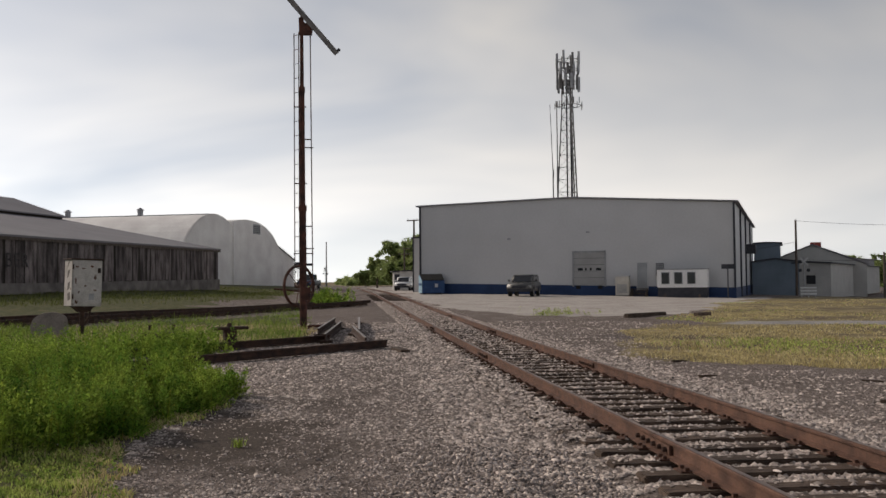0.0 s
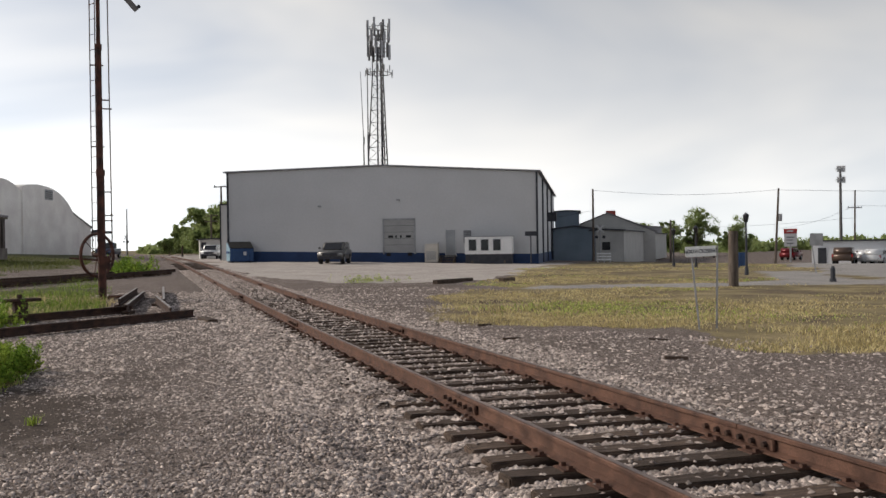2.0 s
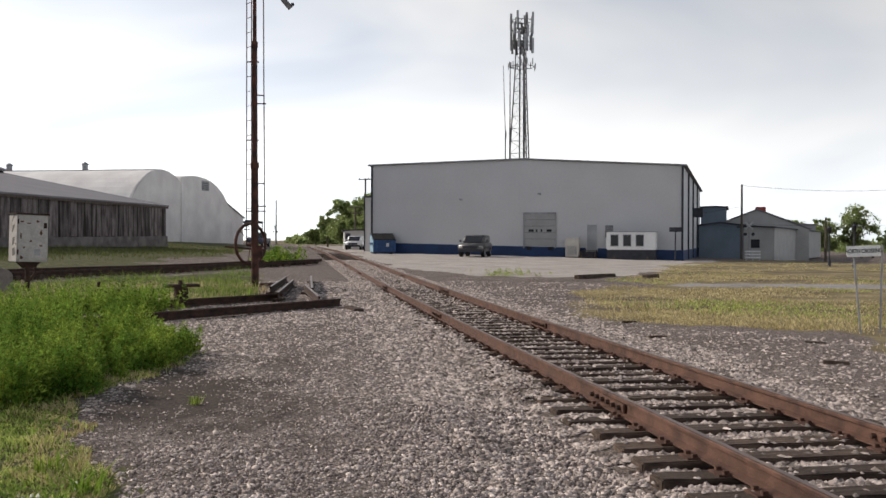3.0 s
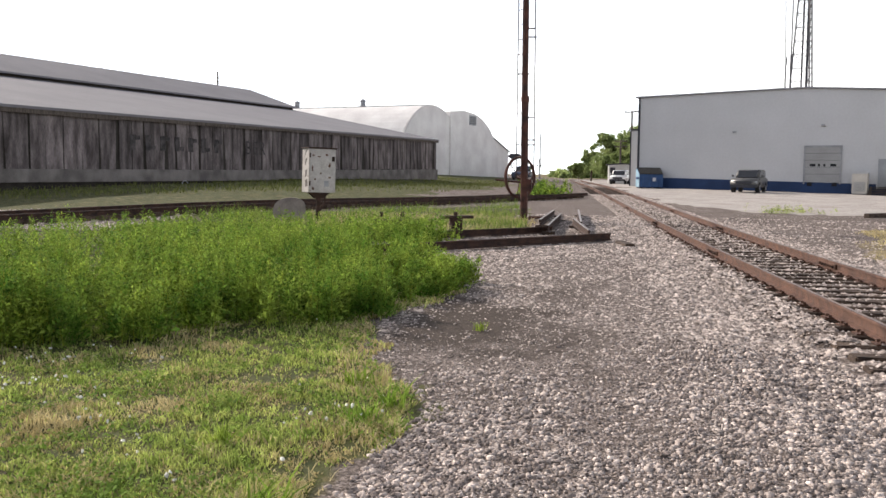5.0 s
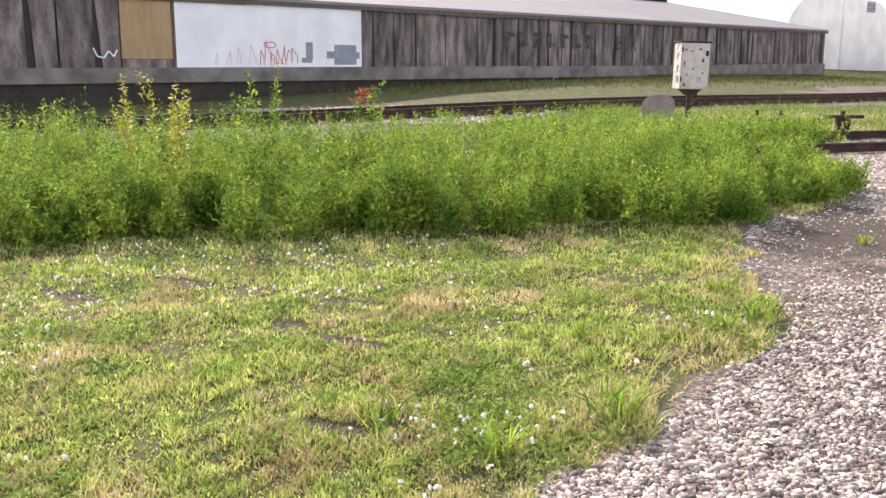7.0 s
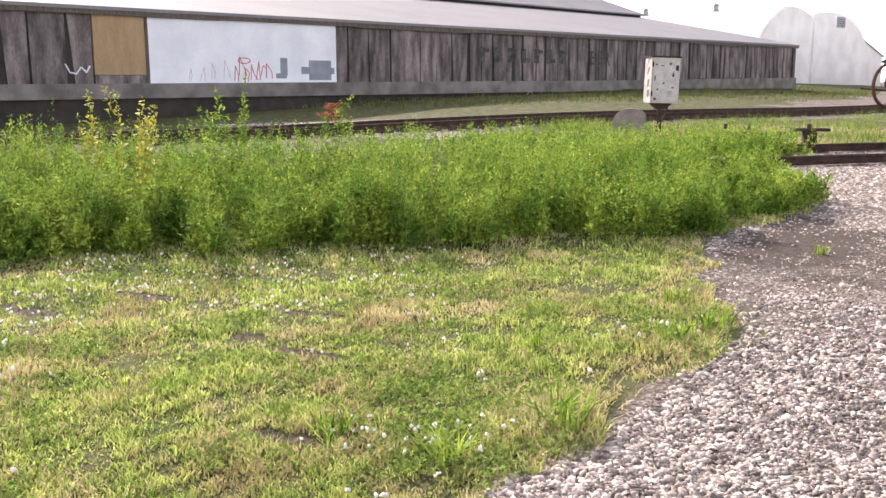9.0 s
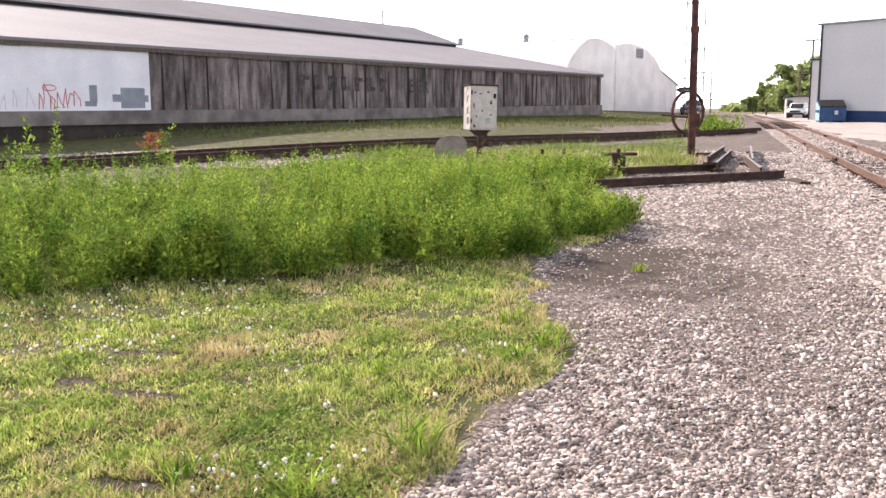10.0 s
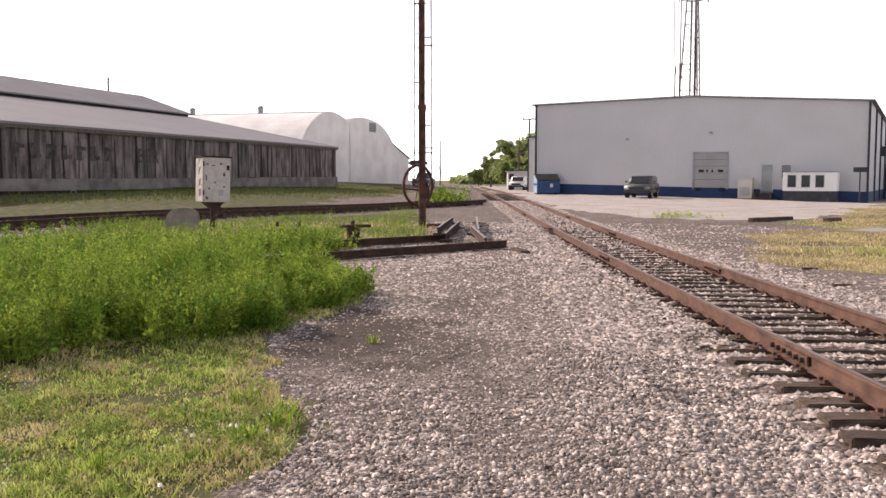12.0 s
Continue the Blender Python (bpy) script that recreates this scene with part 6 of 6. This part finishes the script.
def tall_weed(x, y, h_, seed, m, label, n_=16, wide=0.16):
    q = np.random.default_rng(seed)
    v_, t_ = weeds(x + q.normal(0, wide, n_), y + q.normal(0, wide, n_), h_ * (0.75 + 0.35 * q.random(n_)), 110, q, 0.075)
    ob_ = arrays("tall_weed", v_, t_, m, label, "weed", "")
    ob_["group"] = "tall weeds"
    return ob_


YEL = mat("yellow_bloom_leaf", (0.28, 0.30, 0.04), (0.45, 0.40, 0.05), 3, 0.6, 0, 0, 10, 0.2, None, 0.35, 0.3, None, 0.4)
REDL = mat("red_young_leaf", (0.32, 0.05, 0.03), (0.30, 0.14, 0.06), 5, 0.6, 0, 0, 10, 0.2, None, 0.35, 0.3, None, 0.4)
tall_weed(-8.55, 7.75, 1.40, 61, YEL, "tall weed with yellow blooms above the bank", 7, 0.12)
tall_weed(-8.2, 8.06, 1.34, 62, YEL, "tall weed with yellow blooms above the bank", 6, 0.10)
tall_weed(-7.85, 8.4, 1.40, 63, WEED, "tall pale green weed above the bank", 5, 0.07)
tall_weed(-7.5, 8.75, 1.52, 64, WEED, "tall bright green weed above the bank", 5, 0.06)
red_top = tall_weed(-6.87, 9.84, 1.30, 65, WEED, "tall green weed crowned with red young leaves", 6, 0.07)
q = np.random.default_rng(66)
v, t = weeds(q.normal(-6.87, 0.06, 7), q.normal(9.84, 0.06, 7), np.full(7, 0.22), 24, q, 0.07)
v[:, 2] += 1.10
crown = mesh_of("crown", v, t, REDL)
crown.parent = red_top
crown["label"] = "red young leaves"


def tuft(x, y, s, seed):
    q = np.random.default_rng(seed)
    n_ = 46
    v_, t_ = blades(x + q.normal(0, 0.05 * s, n_), y + q.normal(0, 0.05 * s, n_), s * (0.09 + 0.10 * q.random(n_)), np.full(n_, 0.007 * s), q, 1.5)
    ob_ = arrays("leafy_tuft", v_, t_, WEED, "bright green leafy tuft at the lawn edge", "tuft", "")
    ob_["group"] = "leafy tufts"


for k, (x, y, s) in enumerate(((-1.46, 3.95, 1.25), (-1.75, 3.35, 1.0), (-2.35, 3.35, 0.9), (-1.35, 5.6, 1.0), (-0.95, 9.3, 0.6), (-2.05, 5.0, 0.8), (-1.25, 6.0, 1.1), (-1.6, 6.6, 1.0))):
    tuft(x, y, s, 70 + k)

# straw-coloured rim of the lawn
r = np.random.default_rng(79)
px, py = r.uniform(-16, 0.5, 60000), r.uniform(1.5, 12, 60000)
rim = inside(px, py, LAWN) & ~inside(px + 0.12 + 0.1 * wobble(px, py, 2.0, 41), py - 0.12, LAWN)
rim &= r.random(len(px)) < 0.35 + 0.4 * wobble(px, py, 1.3, 42)
px, py = px[rim], py[rim]
v, t = blades(px, py, 0.03 + 0.05 * r.random(len(px)), np.full(len(px), 0.004), r, 2.0)
arrays("dry_rim_grass", v, t, DRY, "dry straw-coloured grass along the lawn edge", "grass")

# long grass round the mast, and the field
r = np.random.default_rng(81)
px, py = r.uniform(-12, -0.5, 42000), r.uniform(19.5, 42, 42000)
sel = inside(px + 0.3 * wobble(px, py, 1.5, 25), py, STRIP) & (wobble(px, py, 1.0, 26) + r.normal(0, 0.4, len(px)) > 0.0)
px, py = px[sel], py[sel]
v, t = blades(px, py, (0.06 + 0.25 * r.random(len(px)) ** 1.7) * (1 + 0.8 * wobble(px, py, 1.5, 27)), np.full(len(px), 0.008), r, 1.2)
arrays("long_grass", v, t, mat("long_grass_blade", (0.11, 0.19, 0.035), (0.27, 0.33, 0.075), 2.0, 0.8, 0, 0, 10, 0.2, None, 0.5, 0.08, None, 0.4), "long green grass between the old rails", "grass")
px, py = r.uniform(-9, -0.6, 9000), r.uniform(19.5, 32, 9000)
sel = inside(px, py, STRIP) & (wobble(px, py, 1.0, 26) + r.normal(0, 0.5, len(px)) < 0.1)
v, t = blades(px[sel], py[sel], 0.06 + 0.16 * r.random(sel.sum()), np.full(sel.sum(), 0.009), r, 1.4)
arrays("straw_grass", v, t, DRY, "dry straw grass round the mast foot", "grass")
q = np.random.default_rng(67)
px, py = np.concatenate([q.normal(-3.3, 0.42, 90), q.normal(-4.3, 0.6, 90), q.uniform(-11, -4.6, 330)]), np.concatenate([q.normal(20.4, 0.5, 90), q.normal(20.6, 0.6, 90), q.uniform(16.0, 22.0, 330)])
v, t = weeds(px, py, 0.30 + 0.42 * q.random(510), 56, q, 0.075)
arrays("pedestal_weeds", v, t, WEED, "clumps of green weeds round the old pedestals", "weeds")
px, py, d, r = scatter(190000, 9.0, 75.0, 10, 58, 83)
sel = ~inside(px, py, DRIVE) & inside(px + 0.9 * wobble(px, py, 0.9, 12), py + 1.2 * wobble(px, py, 0.7, 53), FIELD) & (wobble(px, py, 0.5, 28) + 0.5 * wobble(px, py, 2.0, 29) + 0.6 * wobble(px, py, 0.22, 34) + r.normal(0, 0.35, len(px)) > 0.22)
px, py, d = px[sel], py[sel], d[sel]
tone = wobble(px, py, 0.45, 30) + r.normal(0, 0.4, len(px))
h = (0.025 + 0.045 * r.random(len(px))) * (1 + 0.4 * wobble(px, py, 0.7, 31))
for name, pick, m, label in (("field_grass", tone > 0.75, GRASS, "thin green grass in the dry field"), ("dry_field_grass", tone <= 0.75, DRY, "yellow dry grass of the field")):
    v, t = blades(px[pick], py[pick], h[pick], 0.002 + 0.0004 * d[pick], r, 1.4)
    arrays(name, v, t, m, label, "grass")
# verge along the shed, its blades coloured dark to deepen the shed's shadow
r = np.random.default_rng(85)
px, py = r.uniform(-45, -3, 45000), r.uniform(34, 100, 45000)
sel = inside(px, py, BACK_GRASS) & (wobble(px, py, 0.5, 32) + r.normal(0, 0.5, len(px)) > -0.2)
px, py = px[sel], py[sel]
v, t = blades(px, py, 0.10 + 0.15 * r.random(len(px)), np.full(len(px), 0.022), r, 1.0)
arrays("verge_grass", v, t, VERGE, "rough green verge, darkened for the shed's shade", "grass")
# leafy bush and low weeds by the old track end
v, t = weeds(r.normal(-1.3, 0.7, 60), r.normal(52.5, 1.5, 60), 0.5 + 0.6 * r.random(60), 60, r, 0.16)
arrays("track_end_bush", v, t, WEED, "low leafy bush at the end of the old rails", "bush", "")
px, py = r.normal(8.7, 0.7, 40), r.normal(37.6, 0.5, 40)
v, t = weeds(px, py, 0.12 + 0.25 * r.random(40), 20, r, 0.08)
arrays("lot_edge_weeds", v, t, GRASS, "sparse weeds at the edge of the lot", "weeds")
